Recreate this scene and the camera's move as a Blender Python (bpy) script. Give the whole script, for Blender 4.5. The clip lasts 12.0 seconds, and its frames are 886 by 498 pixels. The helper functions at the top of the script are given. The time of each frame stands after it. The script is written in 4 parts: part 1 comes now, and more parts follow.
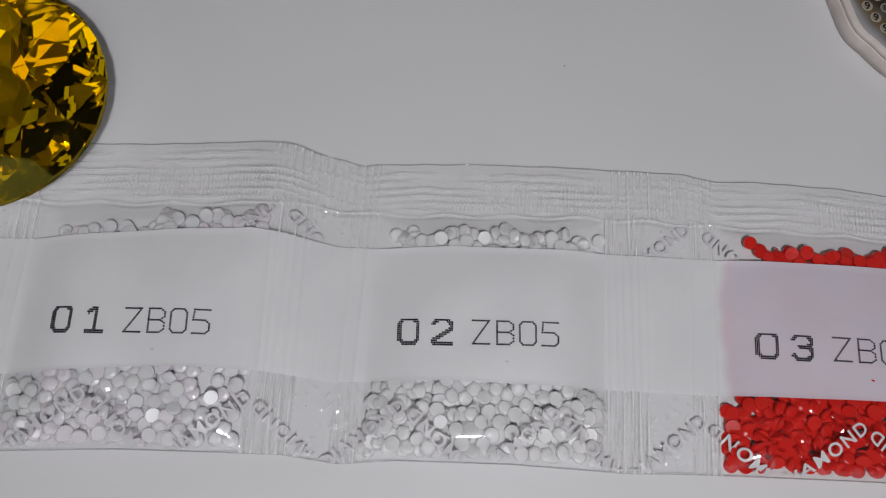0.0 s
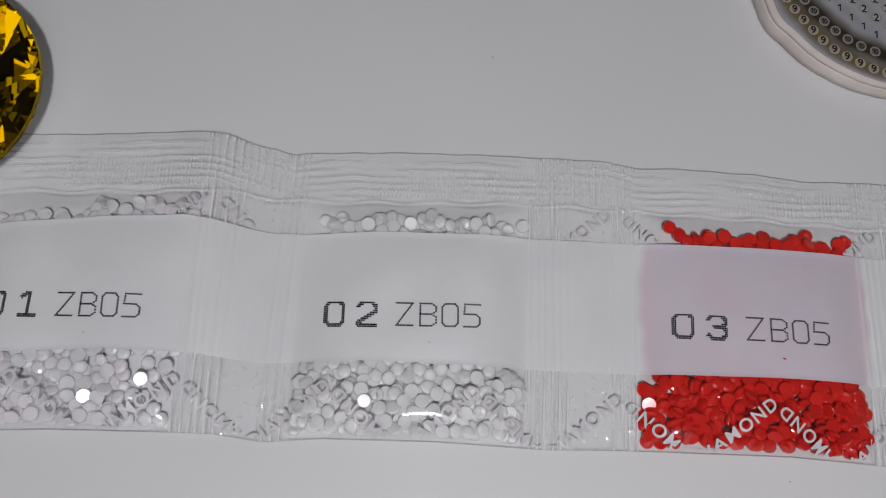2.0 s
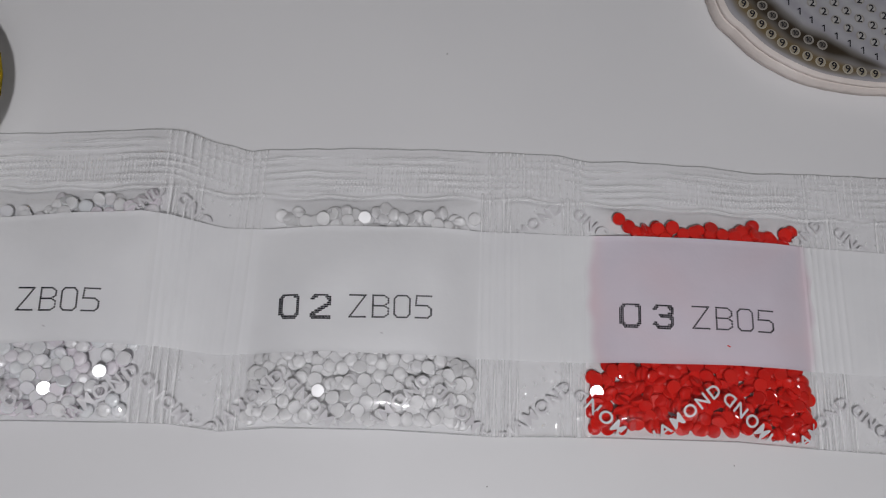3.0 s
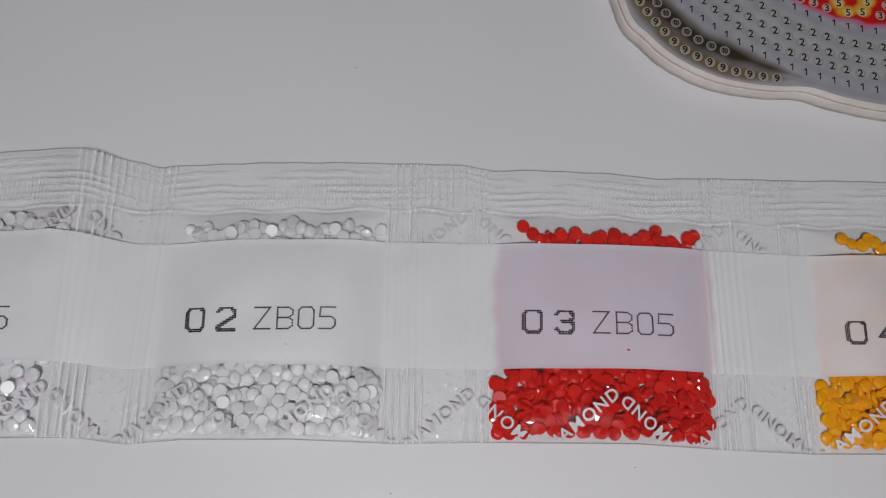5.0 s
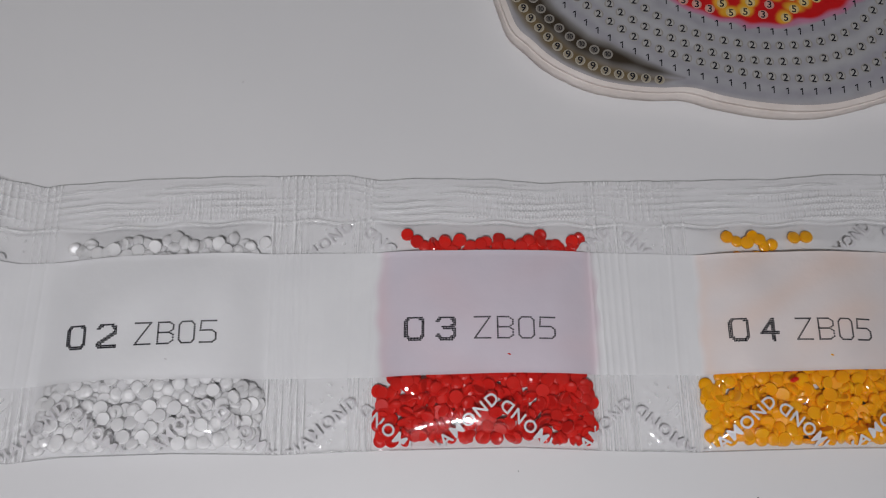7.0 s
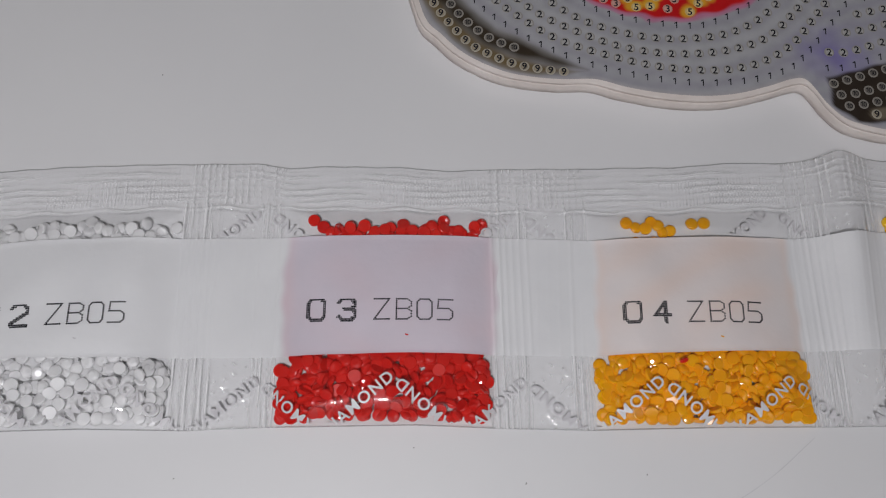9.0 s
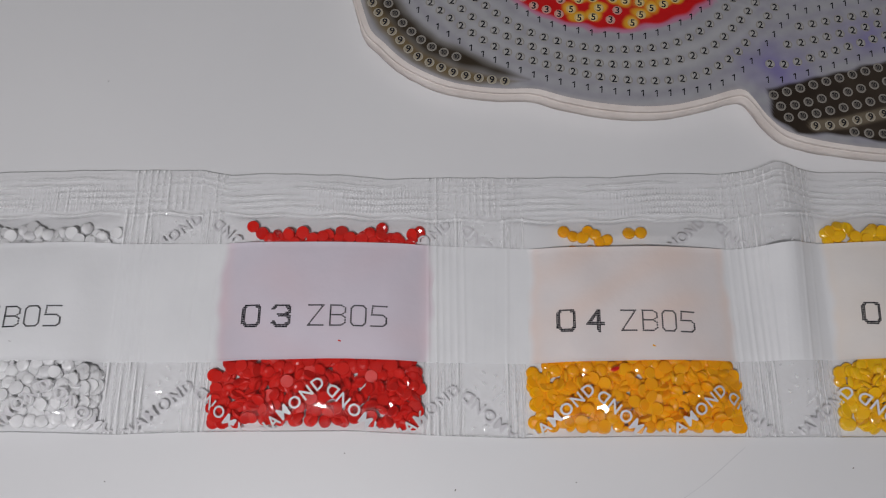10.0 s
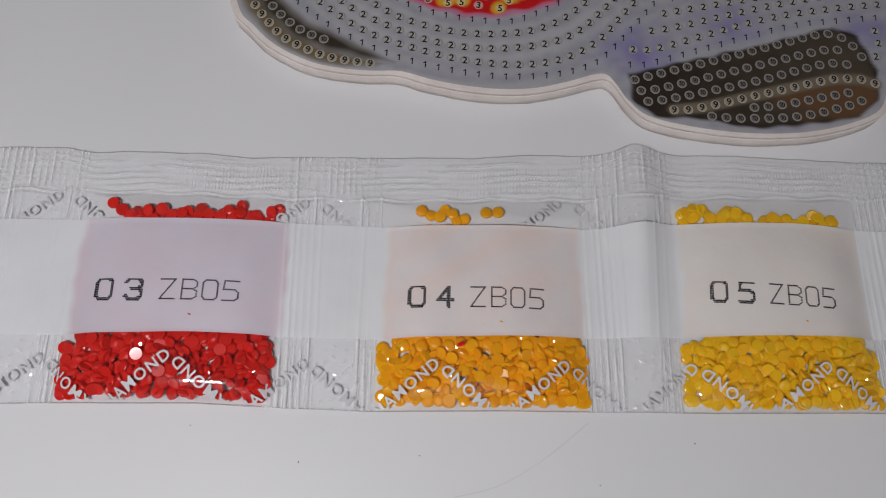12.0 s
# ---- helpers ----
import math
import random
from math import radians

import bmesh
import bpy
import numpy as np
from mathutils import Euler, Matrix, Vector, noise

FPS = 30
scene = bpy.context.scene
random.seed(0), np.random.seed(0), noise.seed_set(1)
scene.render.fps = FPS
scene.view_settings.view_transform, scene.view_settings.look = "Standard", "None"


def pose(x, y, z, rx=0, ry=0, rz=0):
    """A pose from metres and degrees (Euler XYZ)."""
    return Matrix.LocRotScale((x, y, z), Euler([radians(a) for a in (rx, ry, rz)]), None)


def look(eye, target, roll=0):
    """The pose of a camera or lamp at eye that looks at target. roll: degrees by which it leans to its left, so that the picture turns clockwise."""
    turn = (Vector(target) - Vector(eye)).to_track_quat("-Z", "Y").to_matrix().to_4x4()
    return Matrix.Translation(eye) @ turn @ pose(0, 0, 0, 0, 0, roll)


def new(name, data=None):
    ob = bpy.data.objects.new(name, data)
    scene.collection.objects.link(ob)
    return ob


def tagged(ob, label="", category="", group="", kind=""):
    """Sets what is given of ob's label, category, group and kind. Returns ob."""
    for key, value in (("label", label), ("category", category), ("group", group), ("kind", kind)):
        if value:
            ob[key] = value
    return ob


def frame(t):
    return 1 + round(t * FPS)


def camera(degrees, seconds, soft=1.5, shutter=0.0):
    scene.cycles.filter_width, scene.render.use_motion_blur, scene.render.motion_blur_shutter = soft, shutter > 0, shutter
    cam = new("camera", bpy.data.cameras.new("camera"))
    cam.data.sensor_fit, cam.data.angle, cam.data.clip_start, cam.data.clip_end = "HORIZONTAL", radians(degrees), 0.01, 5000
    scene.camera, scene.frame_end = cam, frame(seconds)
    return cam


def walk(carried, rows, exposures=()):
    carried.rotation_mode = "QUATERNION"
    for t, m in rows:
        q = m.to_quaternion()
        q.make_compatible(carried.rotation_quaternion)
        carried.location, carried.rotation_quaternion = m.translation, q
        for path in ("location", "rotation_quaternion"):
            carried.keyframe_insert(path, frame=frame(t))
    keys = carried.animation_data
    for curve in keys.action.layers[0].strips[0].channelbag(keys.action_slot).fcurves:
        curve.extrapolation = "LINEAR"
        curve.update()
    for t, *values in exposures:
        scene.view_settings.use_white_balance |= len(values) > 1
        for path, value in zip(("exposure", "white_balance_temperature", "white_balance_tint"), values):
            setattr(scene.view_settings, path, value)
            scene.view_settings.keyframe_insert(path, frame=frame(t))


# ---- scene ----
cam = camera(60.0, 12.0, 1.15)
PATH = [
    (0, (-0.07706, -0.02546, 0.13575), (-0.07018, 0.02754, -0.05698), 11.33),
    (0.5, (-0.07374, -0.02695, 0.13785), (-0.06649, 0.02530, -0.05507), 11.67),
    (1, (-0.07168, -0.02804, 0.13838), (-0.06398, 0.02537, -0.05421), 11.85),
    (1.5, (-0.06900, -0.02807, 0.13960), (-0.06117, 0.02497, -0.05308), 12.04),
    (2, (-0.06423, -0.02885, 0.13975), (-0.05624, 0.02468, -0.05279), 12.05),
    (2.5, (-0.05989, -0.02955, 0.14158), (-0.05196, 0.02396, -0.05097), 11.77),
    (3, (-0.05538, -0.02957, 0.14345), (-0.04738, 0.02253, -0.04948), 11.79),
    (3.5, (-0.05103, -0.02995, 0.14517), (-0.04281, 0.02209, -0.04777), 11.72),
    (5.5, (-0.03081, -0.02771, 0.14811), (-0.02321, 0.02567, -0.04448), 9.44),
    (6, (-0.02395, -0.02864, 0.14905), (-0.01642, 0.02612, -0.04316), 8.54),
    (6.5, (-0.01878, -0.02845, 0.14922), (-0.01137, 0.02654, -0.04292), 8.01),
    (7, (-0.01406, -0.02836, 0.14914), (-0.00622, 0.02676, -0.04296), 8.16),
    (9, (0.00739, -0.03467, 0.15338), (0.01270, 0.02287, -0.03810), 5.50),
    (9.5, (0.01173, -0.03494, 0.15289), (0.01702, 0.02253, -0.03861), 5.82),
    (10, (0.02134, -0.03475, 0.15495), (0.02556, 0.02437, -0.03607), 4.86),
    (10.5, (0.03142, -0.03491, 0.15505), (0.03547, 0.02553, -0.03556), 4.80),
    (11, (0.03930, -0.03628, 0.15491), (0.04406, 0.02382, -0.03578), 5.60),
    (11.5, (0.04306, -0.04048, 0.15455), (0.04784, 0.02125, -0.03563), 5.60),
    (12, (0.05064, -0.04171, 0.15577), (0.05604, 0.02014, -0.03435), 6.20),
]
walk(cam, [(t, look(eye, target, roll)) for t, eye, target, roll in PATH], [(0, 0.03), (3.5, 0.05), (6.5, 0.13), (9.5, 0.18), (12, 0.26)])

# ---- world, lamps ----
world = bpy.data.worlds.new("world")
scene.world = world
world.use_nodes = True
world.node_tree.nodes["Background"].inputs[0].default_value = (0.80, 0.85, 0.95, 1)
world.node_tree.nodes["Background"].inputs[1].default_value = 0.05


def lamp(name, kind, power, m, size, color=(1, 1, 1)):
    data = bpy.data.lights.new(name, kind)
    data.energy, data.color = power, color
    if kind == "AREA":
        data.shape, data.size, data.size_y = "ELLIPSE", size[0], size[1]
    else:
        data.shadow_soft_size = size
    ob = new(name, data)
    ob.matrix_world = m
    return ob


# fixed key light, added in place of one carried near the camera
lamp("key_light", "AREA", 0.56, look((-0.045, -0.135, 0.335), (-0.02, -0.01, 0.0)), (0.03, 0.02), (0.98, 0.97, 1.0))
# unseen soft fill, added behind the camera to lift the shade
lamp("fill_light", "AREA", 1.45, look((-0.08, -0.62, 0.985), (-0.08, -0.62, 0.0)), (0.8, 0.8), (0.96, 0.95, 1.0))

# ---- materials ----
MM = 0.001


class Mat:
    """A node material with a principled shader, built in short calls."""

    def __init__(self, name, color=(0.8, 0.8, 0.8), rough=0.5, metal=0.0, **more):
        self.mat = bpy.data.materials.new(name)
        self.mat.use_nodes = True
        self.tree = self.mat.node_tree
        self.bsdf = self.tree.nodes["Principled BSDF"]
        self.out = self.tree.nodes["Material Output"]
        self.bsdf.inputs["Base Color"].default_value = (*color, 1)
        self.bsdf.inputs["Roughness"].default_value = rough
        self.bsdf.inputs["Metallic"].default_value = metal
        for key, value in more.items():
            self.bsdf.inputs[key.replace("_", " ")].default_value = value

    def node(self, kind, **values):
        n = self.tree.nodes.new(kind)
        for key, value in values.items():
            n.inputs[key.replace("_", " ")].default_value = value
        return n

    def link(self, a, b):
        self.tree.links.new(a, b)

    def coords(self):
        return self.node("ShaderNodeTexCoord").outputs["Object"]

    def noise(self, scale, detail=4.0, rough=0.55):
        n = self.node("ShaderNodeTexNoise", Scale=scale, Detail=detail, Roughness=rough)
        self.link(self.coords(), n.inputs["Vector"])
        return n.outputs["Fac"]

    def ramp(self, fac, stops):
        n = self.tree.nodes.new("ShaderNodeValToRGB")
        while len(n.color_ramp.elements) < len(stops):
            n.color_ramp.elements.new(0.5)
        for el, (at, col) in zip(n.color_ramp.elements, stops):
            el.position, el.color = at, (*col, 1)
        self.link(fac, n.inputs["Fac"])
        return n.outputs["Color"]

    def bump(self, fac, strength, distance):
        n = self.node("ShaderNodeBump", Strength=strength, Distance=distance)
        self.link(fac, n.inputs["Height"])
        self.link(n.outputs["Normal"], self.bsdf.inputs["Normal"])
        return n.outputs["Normal"]


def mottled(name, dark, light, rough, scale, fine, bump=0.2, depth=0.0002, **more):
    m = Mat(name, light, rough, **more)
    m.link(m.ramp(m.noise(scale, 5), [(0.3, dark), (0.7, light)]), m.bsdf.inputs["Base Color"])
    m.bump(m.noise(fine, 3), bump, depth)
    return m.mat


def make_table():
    m = Mat("white_laminate", (0.78, 0.78, 0.79), 0.38)
    base = m.ramp(m.noise(9, 6), [(0.3, (0.745, 0.745, 0.755)), (0.7, (0.79, 0.79, 0.795))])
    specks = m.node("ShaderNodeTexVoronoi", Scale=95.0)
    m.link(m.coords(), specks.inputs["Vector"])
    dots = m.ramp(specks.outputs["Distance"], [(0.012, (0.45, 0.44, 0.43)), (0.035, (1, 1, 1))])
    mix = m.tree.nodes.new("ShaderNodeMixRGB")
    mix.blend_type = "MULTIPLY"
    keep = m.ramp(m.noise(23, 2), [(0.56, (0, 0, 0)), (0.62, (1, 1, 1))])
    m.link(keep, mix.inputs[0])
    m.link(base, mix.inputs[1])
    m.link(dots, mix.inputs[2])
    m.link(mix.outputs[0], m.bsdf.inputs["Base Color"])
    rough = m.ramp(m.noise(40, 5), [(0.3, (0.45,) * 3), (0.7, (0.56,) * 3)])
    m.link(rough, m.bsdf.inputs["Roughness"])
    m.bump(m.noise(700, 2), 0.06, 0.0001)
    return m.mat


def make_film(name, tint, gloss, wrinkle, scale):
    """Thin clear film: light goes straight through it, and its face is glossy."""
    m = Mat(name)
    clear = m.node("ShaderNodeBsdfTransparent", Color=(*tint, 1))
    shine = m.node("ShaderNodeBsdfGlossy", Color=(1, 1, 1, 1), Roughness=0.07)
    fres = m.node("ShaderNodeFresnel", IOR=1.5)
    bump = m.node("ShaderNodeBump", Strength=wrinkle, Distance=0.0006)
    m.link(m.noise(scale, 4), bump.inputs["Height"])
    m.link(bump.outputs["Normal"], shine.inputs["Normal"])
    m.link(bump.outputs["Normal"], fres.inputs["Normal"])
    more = m.node("ShaderNodeMath")
    more.operation = "MULTIPLY"
    more.inputs[1].default_value = gloss
    m.link(fres.outputs[0], more.inputs[0])
    mix = m.tree.nodes.new("ShaderNodeMixShader")
    least = m.node("ShaderNodeMath")
    least.operation = "MINIMUM"
    least.inputs[1].default_value = 0.22
    m.link(more.outputs[0], least.inputs[0])
    m.link(least.outputs[0], mix.inputs[0])
    m.link(clear.outputs[0], mix.inputs[1])
    m.link(shine.outputs[0], mix.inputs[2])
    ridge_light = m.node("ShaderNodeVertexColor")
    ridge_light.layer_name = "ridge_light"
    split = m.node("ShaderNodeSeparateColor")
    m.link(ridge_light.outputs["Color"], split.inputs[0])
    # grey tint painted in as the shade beside each ridge
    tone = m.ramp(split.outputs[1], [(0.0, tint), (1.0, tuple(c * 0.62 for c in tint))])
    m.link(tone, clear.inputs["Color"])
    # white diffuse colour stands in for highlights along the crests
    shine_paint = m.node("ShaderNodeBsdfDiffuse", Color=(0.95, 0.95, 0.96, 1))
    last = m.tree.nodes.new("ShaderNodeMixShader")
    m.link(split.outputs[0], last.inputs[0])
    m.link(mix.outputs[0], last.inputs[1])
    m.link(shine_paint.outputs[0], last.inputs[2])
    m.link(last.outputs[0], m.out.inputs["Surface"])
    return m.mat


def make_label():
    """White printed film, a little see-through; the tint from drills behind is painted in."""
    m = Mat("white_printed_film", (0.9, 0.9, 0.92), 0.5)
    cloud = m.ramp(m.noise(70, 5), [(0.3, (0.86, 0.865, 0.88)), (0.7, (0.92, 0.925, 0.935))])
    tint = m.node("ShaderNodeVertexColor")
    tint.layer_name = "tint"
    mix = m.tree.nodes.new("ShaderNodeMixRGB")
    mix.blend_type = "MULTIPLY"
    mix.inputs[0].default_value = 1
    m.link(cloud, mix.inputs[1])
    m.link(tint.outputs["Color"], mix.inputs[2])
    m.link(mix.outputs[0], m.bsdf.inputs["Base Color"])
    normal = m.bump(m.noise(120, 4), 0.3, 0.0008)
    back = m.node("ShaderNodeBsdfTranslucent", Color=(0.9, 0.9, 0.92, 1))
    m.link(normal, back.inputs["Normal"])
    half = m.node("ShaderNodeMixShader", Fac=0.07)
    clear = m.node("ShaderNodeBsdfTransparent", Color=(0.95, 0.95, 0.97, 1))
    last = m.node("ShaderNodeMixShader", Fac=0.06)
    m.link(m.bsdf.outputs[0], half.inputs[1])
    m.link(back.outputs[0], half.inputs[2])
    m.link(half.outputs[0], last.inputs[1])
    m.link(clear.outputs[0], last.inputs[2])
    m.link(last.outputs[0], m.out.inputs["Surface"])
    return m.mat


def make_drill(name, colors, rough=0.3, coat=0.4, sub=0.3, depth=0.0008):
    m = Mat(name, colors[0], rough)
    info = m.node("ShaderNodeObjectInfo")
    geo = m.node("ShaderNodeNewGeometry")
    add = m.node("ShaderNodeMath")
    add.operation = "ADD"
    m.link(info.outputs["Random"], add.inputs[0])
    m.link(geo.outputs["Random Per Island"], add.inputs[1])
    wrap = m.node("ShaderNodeMath")
    wrap.operation = "FRACT"
    m.link(add.outputs[0], wrap.inputs[0])
    stops = [(i / len(colors), c) for i, c in enumerate(colors)]
    m.link(m.ramp(wrap.outputs[0], stops), m.bsdf.inputs["Base Color"])
    m.bsdf.inputs["Coat Weight"].default_value = coat * 0.4
    m.bsdf.inputs["Specular IOR Level"].default_value = 0.4
    m.bsdf.inputs["Coat Roughness"].default_value = 0.12
    m.bsdf.inputs["Subsurface Weight"].default_value = sub
    m.bsdf.inputs["Subsurface Radius"].default_value = (1.0, 0.9, 0.85) if depth < 0.001 else (1.0, 1.0, 1.0)
    m.bsdf.inputs["Subsurface Scale"].default_value = depth
    return m.mat


def make_print():
    m = Mat("printed_sheet", (0.5, 0.5, 0.5), 0.38, Specular_IOR_Level=0.35)
    col = m.node("ShaderNodeVertexColor")
    col.layer_name = "ink"
    soft = m.ramp(m.noise(260, 4), [(0.3, (0.86, 0.86, 0.86)), (0.7, (1, 1, 1))])
    mix = m.tree.nodes.new("ShaderNodeMixRGB")
    mix.blend_type = "MULTIPLY"
    mix.inputs[0].default_value = 1
    m.link(col.outputs["Color"], mix.inputs[1])
    m.link(soft, mix.inputs[2])
    m.link(mix.outputs[0], m.bsdf.inputs["Base Color"])
    m.bump(m.noise(500, 2), 0.1, 0.0001)
    return m.mat


def make_gem():
    m = Mat("yellow_crystal")
    glass = m.node("ShaderNodeBsdfGlass", Color=(1.0, 0.89, 0.14, 1), Roughness=0.0, IOR=1.62)
    m.link(glass.outputs[0], m.out.inputs["Surface"])
    return m.mat


TABLE = make_table()
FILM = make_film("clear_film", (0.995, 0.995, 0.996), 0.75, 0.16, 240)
BACK_FILM = make_film("clear_back_film", (0.998, 0.998, 0.998), 0.12, 0.05, 240)
CRIMP = make_film("film_edge", (0.83, 0.83, 0.83), 0.6, 0.1, 300)
LABEL = make_label()
INK = mottled("black_print", (0.008, 0.008, 0.013), (0.014, 0.014, 0.02), 0.8, 900, 1200, 0.05)
LETTER = mottled("white_print", (0.64, 0.63, 0.65), (0.72, 0.71, 0.73), 0.4, 400, 900, 0.1)
WHITE_AB = make_drill("white_iridescent_resin", [(0.93, 0.93, 0.94), (0.91, 0.92, 0.94), (0.93, 0.88, 0.93), (0.94, 0.94, 0.94), (0.86, 0.91, 0.96), (0.95, 0.85, 0.94)], 0.27, 0.7, 0.8, 0.0018)
WHITE = make_drill("white_resin", [(0.93, 0.925, 0.935), (0.91, 0.905, 0.92), (0.95, 0.945, 0.95)], 0.36, 0.15, 0.8, 0.0018)
RED = make_drill("red_resin", [(0.68, 0.014, 0.009), (0.73, 0.018, 0.011), (0.65, 0.012, 0.009), (0.74, 0.02, 0.013)], 0.12, 0.8)
ORANGE = make_drill("orange_resin", [(0.98, 0.42, 0.004), (0.98, 0.45, 0.005), (0.97, 0.40, 0.004)], 0.14, 0.7)
YELLOW_AB = make_drill("yellow_iridescent_resin", [(0.95, 0.53, 0.006), (0.96, 0.55, 0.007), (0.93, 0.56, 0.008), (0.96, 0.51, 0.008)], 0.16, 1.6)
BOARD = mottled("raw_white_board", (0.66, 0.59, 0.55), (0.79, 0.73, 0.69), 0.75, 130, 800, 0.4, 0.0003)
PRINT = make_print()
GEM = make_gem()
FOIL = Mat("mirror_foil", (1.0, 0.99, 0.94), 0.02, 1.0).mat
# paints of the added enclosure, set for its bounce and reflections
CEILING = mottled("ceiling_paint", (0.74, 0.74, 0.73), (0.80, 0.80, 0.79), 0.85, 3, 200, 0.1)
WALL = mottled("wall_paint", (0.60, 0.57, 0.54), (0.66, 0.63, 0.60), 0.85, 3, 200, 0.1)


# ---- mesh helpers ----
def finish(ob_name, mesh, material, parent=None, label="", smooth=False):
    if material is not None and not mesh.materials:
        mesh.materials.append(material)
    if smooth:
        mesh.polygons.foreach_set("use_smooth", [True] * len(mesh.polygons))
    ob = new(ob_name, mesh)
    ob.parent = parent
    return tagged(ob, label)


def part(name, bm, material, parent, label="", smooth=False):
    mesh = bpy.data.meshes.new(name)
    bm.to_mesh(mesh)
    bm.free()
    return finish(name, mesh, material, parent, label, smooth)


def sheet(name, X, Y, Z, material, parent, label=""):
    """A mesh from equally shaped grids of x, y and z."""
    rows, cols = X.shape
    verts = np.stack([X, Y, Z], -1).reshape(-1, 3)
    i = np.arange(rows * cols).reshape(rows, cols)
    quads = np.stack([i[:-1, :-1], i[:-1, 1:], i[1:, 1:], i[1:, :-1]], -1).reshape(-1, 4)
    mesh = bpy.data.meshes.new(name)
    mesh.from_pydata(verts.tolist(), [], quads.tolist())
    return finish(name, mesh, material, parent, label, True)


def box_bm(bm, x0, x1, y0, y1, z0, z1, bevel=0.0):
    made = bmesh.ops.create_cube(bm, size=1, matrix=Matrix.Translation(((x0 + x1) / 2, (y0 + y1) / 2, (z0 + z1) / 2)) @ Matrix.Diagonal((x1 - x0, y1 - y0, z1 - z0, 1)))
    if bevel:
        edges = {e for v in made["verts"] for e in v.link_edges}
        bmesh.ops.bevel(bm, geom=list(edges), offset=bevel, segments=3, affect="EDGES")
    return bm


def smooth_line(points, step, closed=False):
    """Points at even steps along a curve through the given points."""
    p = np.array(points, float)
    p = np.vstack([p[-1], p, p[0], p[1]]) if closed else np.vstack([2 * p[0] - p[1], p, 2 * p[-1] - p[-2]])
    out = []
    for a, b, c, d in zip(p, p[1:], p[2:], p[3:]):
        for s in np.linspace(0, 1, 12, endpoint=False):
            out.append(0.5 * (2 * b + (c - a) * s + (2 * a - 5 * b + 4 * c - d) * s * s + (3 * b - a - 3 * c + d) * s ** 3))
    out.append(p[-2])
    out = np.array(out)
    run = np.r_[0, np.cumsum(np.linalg.norm(np.diff(out, axis=0), axis=1))]
    at = np.arange(0, run[-1] + 1e-9, step)
    return np.stack([np.interp(at, run, out[:, 0]), np.interp(at, run, out[:, 1])], -1)


def away(px, py, line):
    """Distance of many places from a line of points."""
    best = np.full(np.shape(px), 1e9)
    for (ax, ay), (bx, by) in zip(line, line[1:]):
        dx, dy = bx - ax, by - ay
        s = np.clip(((px - ax) * dx + (py - ay) * dy) / (dx * dx + dy * dy + 1e-12), 0, 1)
        best = np.minimum(best, np.hypot(px - ax - s * dx, py - ay - s * dy))
    return best


# ---- the tabletop, closed in by unseen walls and a ceiling added for bounce light ----
X0, X1, Y0, Y1 = -0.90, 0.90, -1.20, 0.70
tabletop = part("tabletop", box_bm(bmesh.new(), X0, X1, Y0, Y1, -0.025, 0.0, 0.002), TABLE, None)
tagged(tabletop, "plain white laminate tabletop with tiny specks", "table", kind="structure")
tagged(part("ceiling", box_bm(bmesh.new(), X0, X1, Y0, Y1, 1.0, 1.03), CEILING, None), "plain white ceiling, unseen, added to bounce light", "ceiling", kind="structure")
for side, (x0, x1, y0, y1) in {"wall_west": (X0 - 0.03, X0, Y0, Y1), "wall_east": (X1, X1 + 0.03, Y0, Y1),
                               "wall_south": (X0 - 0.03, X1 + 0.03, Y0 - 0.03, Y0), "wall_north": (X0 - 0.03, X1 + 0.03, Y1, Y1 + 0.03)}.items():
    tagged(part(side, box_bm(bmesh.new(), x0, x1, y0, y1, -0.025, 1.03), WALL, None), "plain pale wall, unseen, added to bounce light", "wall", kind="structure")

# ---- the strip of bags: its outlines and height, in millimetres ----
TOP = [(-170, 25), (-135, 27.2), (-111, 29.4), (-101, 29), (-92, 27.6), (-88, 26.6), (-76, 28.2), (-61, 28.7), (-40, 29.7), (-27, 30.1), (-21, 28.9), (-7, 29.5), (12, 28.7), (22, 29.1), (37, 29.3), (62, 30.1), (75, 31.2), (86, 31.5), (92, 31.8), (96, 32.8), (103, 32.3), (108, 32.1), (126, 32.1), (146, 31.9), (172, 31.5)]
BOTTOM = [(-170, -30), (-143, -28.4), (-125, -27), (-102, -26.3), (-97, -26.2), (-88, -27.1), (-78, -26), (-58.5, -25.4), (-38.5, -25.7), (-24.7, -25.1), (-5.5, -24.7), (6.7, -24.5), (21, -25.1), (40, -25.5), (65, -24.9), (86, -24.8), (104, -24.6), (145, -23.9), (172, -23.5)]
LABEL_TOP = [(-170, 6), (-143, 8.3), (-121, 11.3), (-107, 12.6), (-101, 12), (-91, 10.6), (-82, 10.9), (-71, 11.9), (-50, 12.7), (-21, 13.4), (22, 13.7), (45, 13.3), (86, 14.0), (104, 15.4), (130, 16), (146, 15.4), (172, 15)]
LABEL_LOW = [(-170, -18.5), (-145, -15.8), (-117, -12.9), (-102, -12.6), (-90, -13.6), (-70, -12.2), (-39, -11.8), (-22, -11.5), (7, -10.9), (42, -11), (84, -10), (104, -9.4), (143, -8.8), (172, -8.5)]
SHUT = [(-170, 13), (-137, 15.2), (-102, 17.2), (-86, 16.9), (-42, 19.2), (-20, 19.5), (25, 19), (51, 19.2), (86, 20.4), (117, 21.8), (144, 22.4), (172, 22)]
CELLS = [(-145, -104), (-84.5, -42), (-21.5, 21.5), (42, 85), (104.5, 145.5)]


def line_at(line, x):
    return np.interp(x, [p[0] for p in line], [p[1] for p in line])


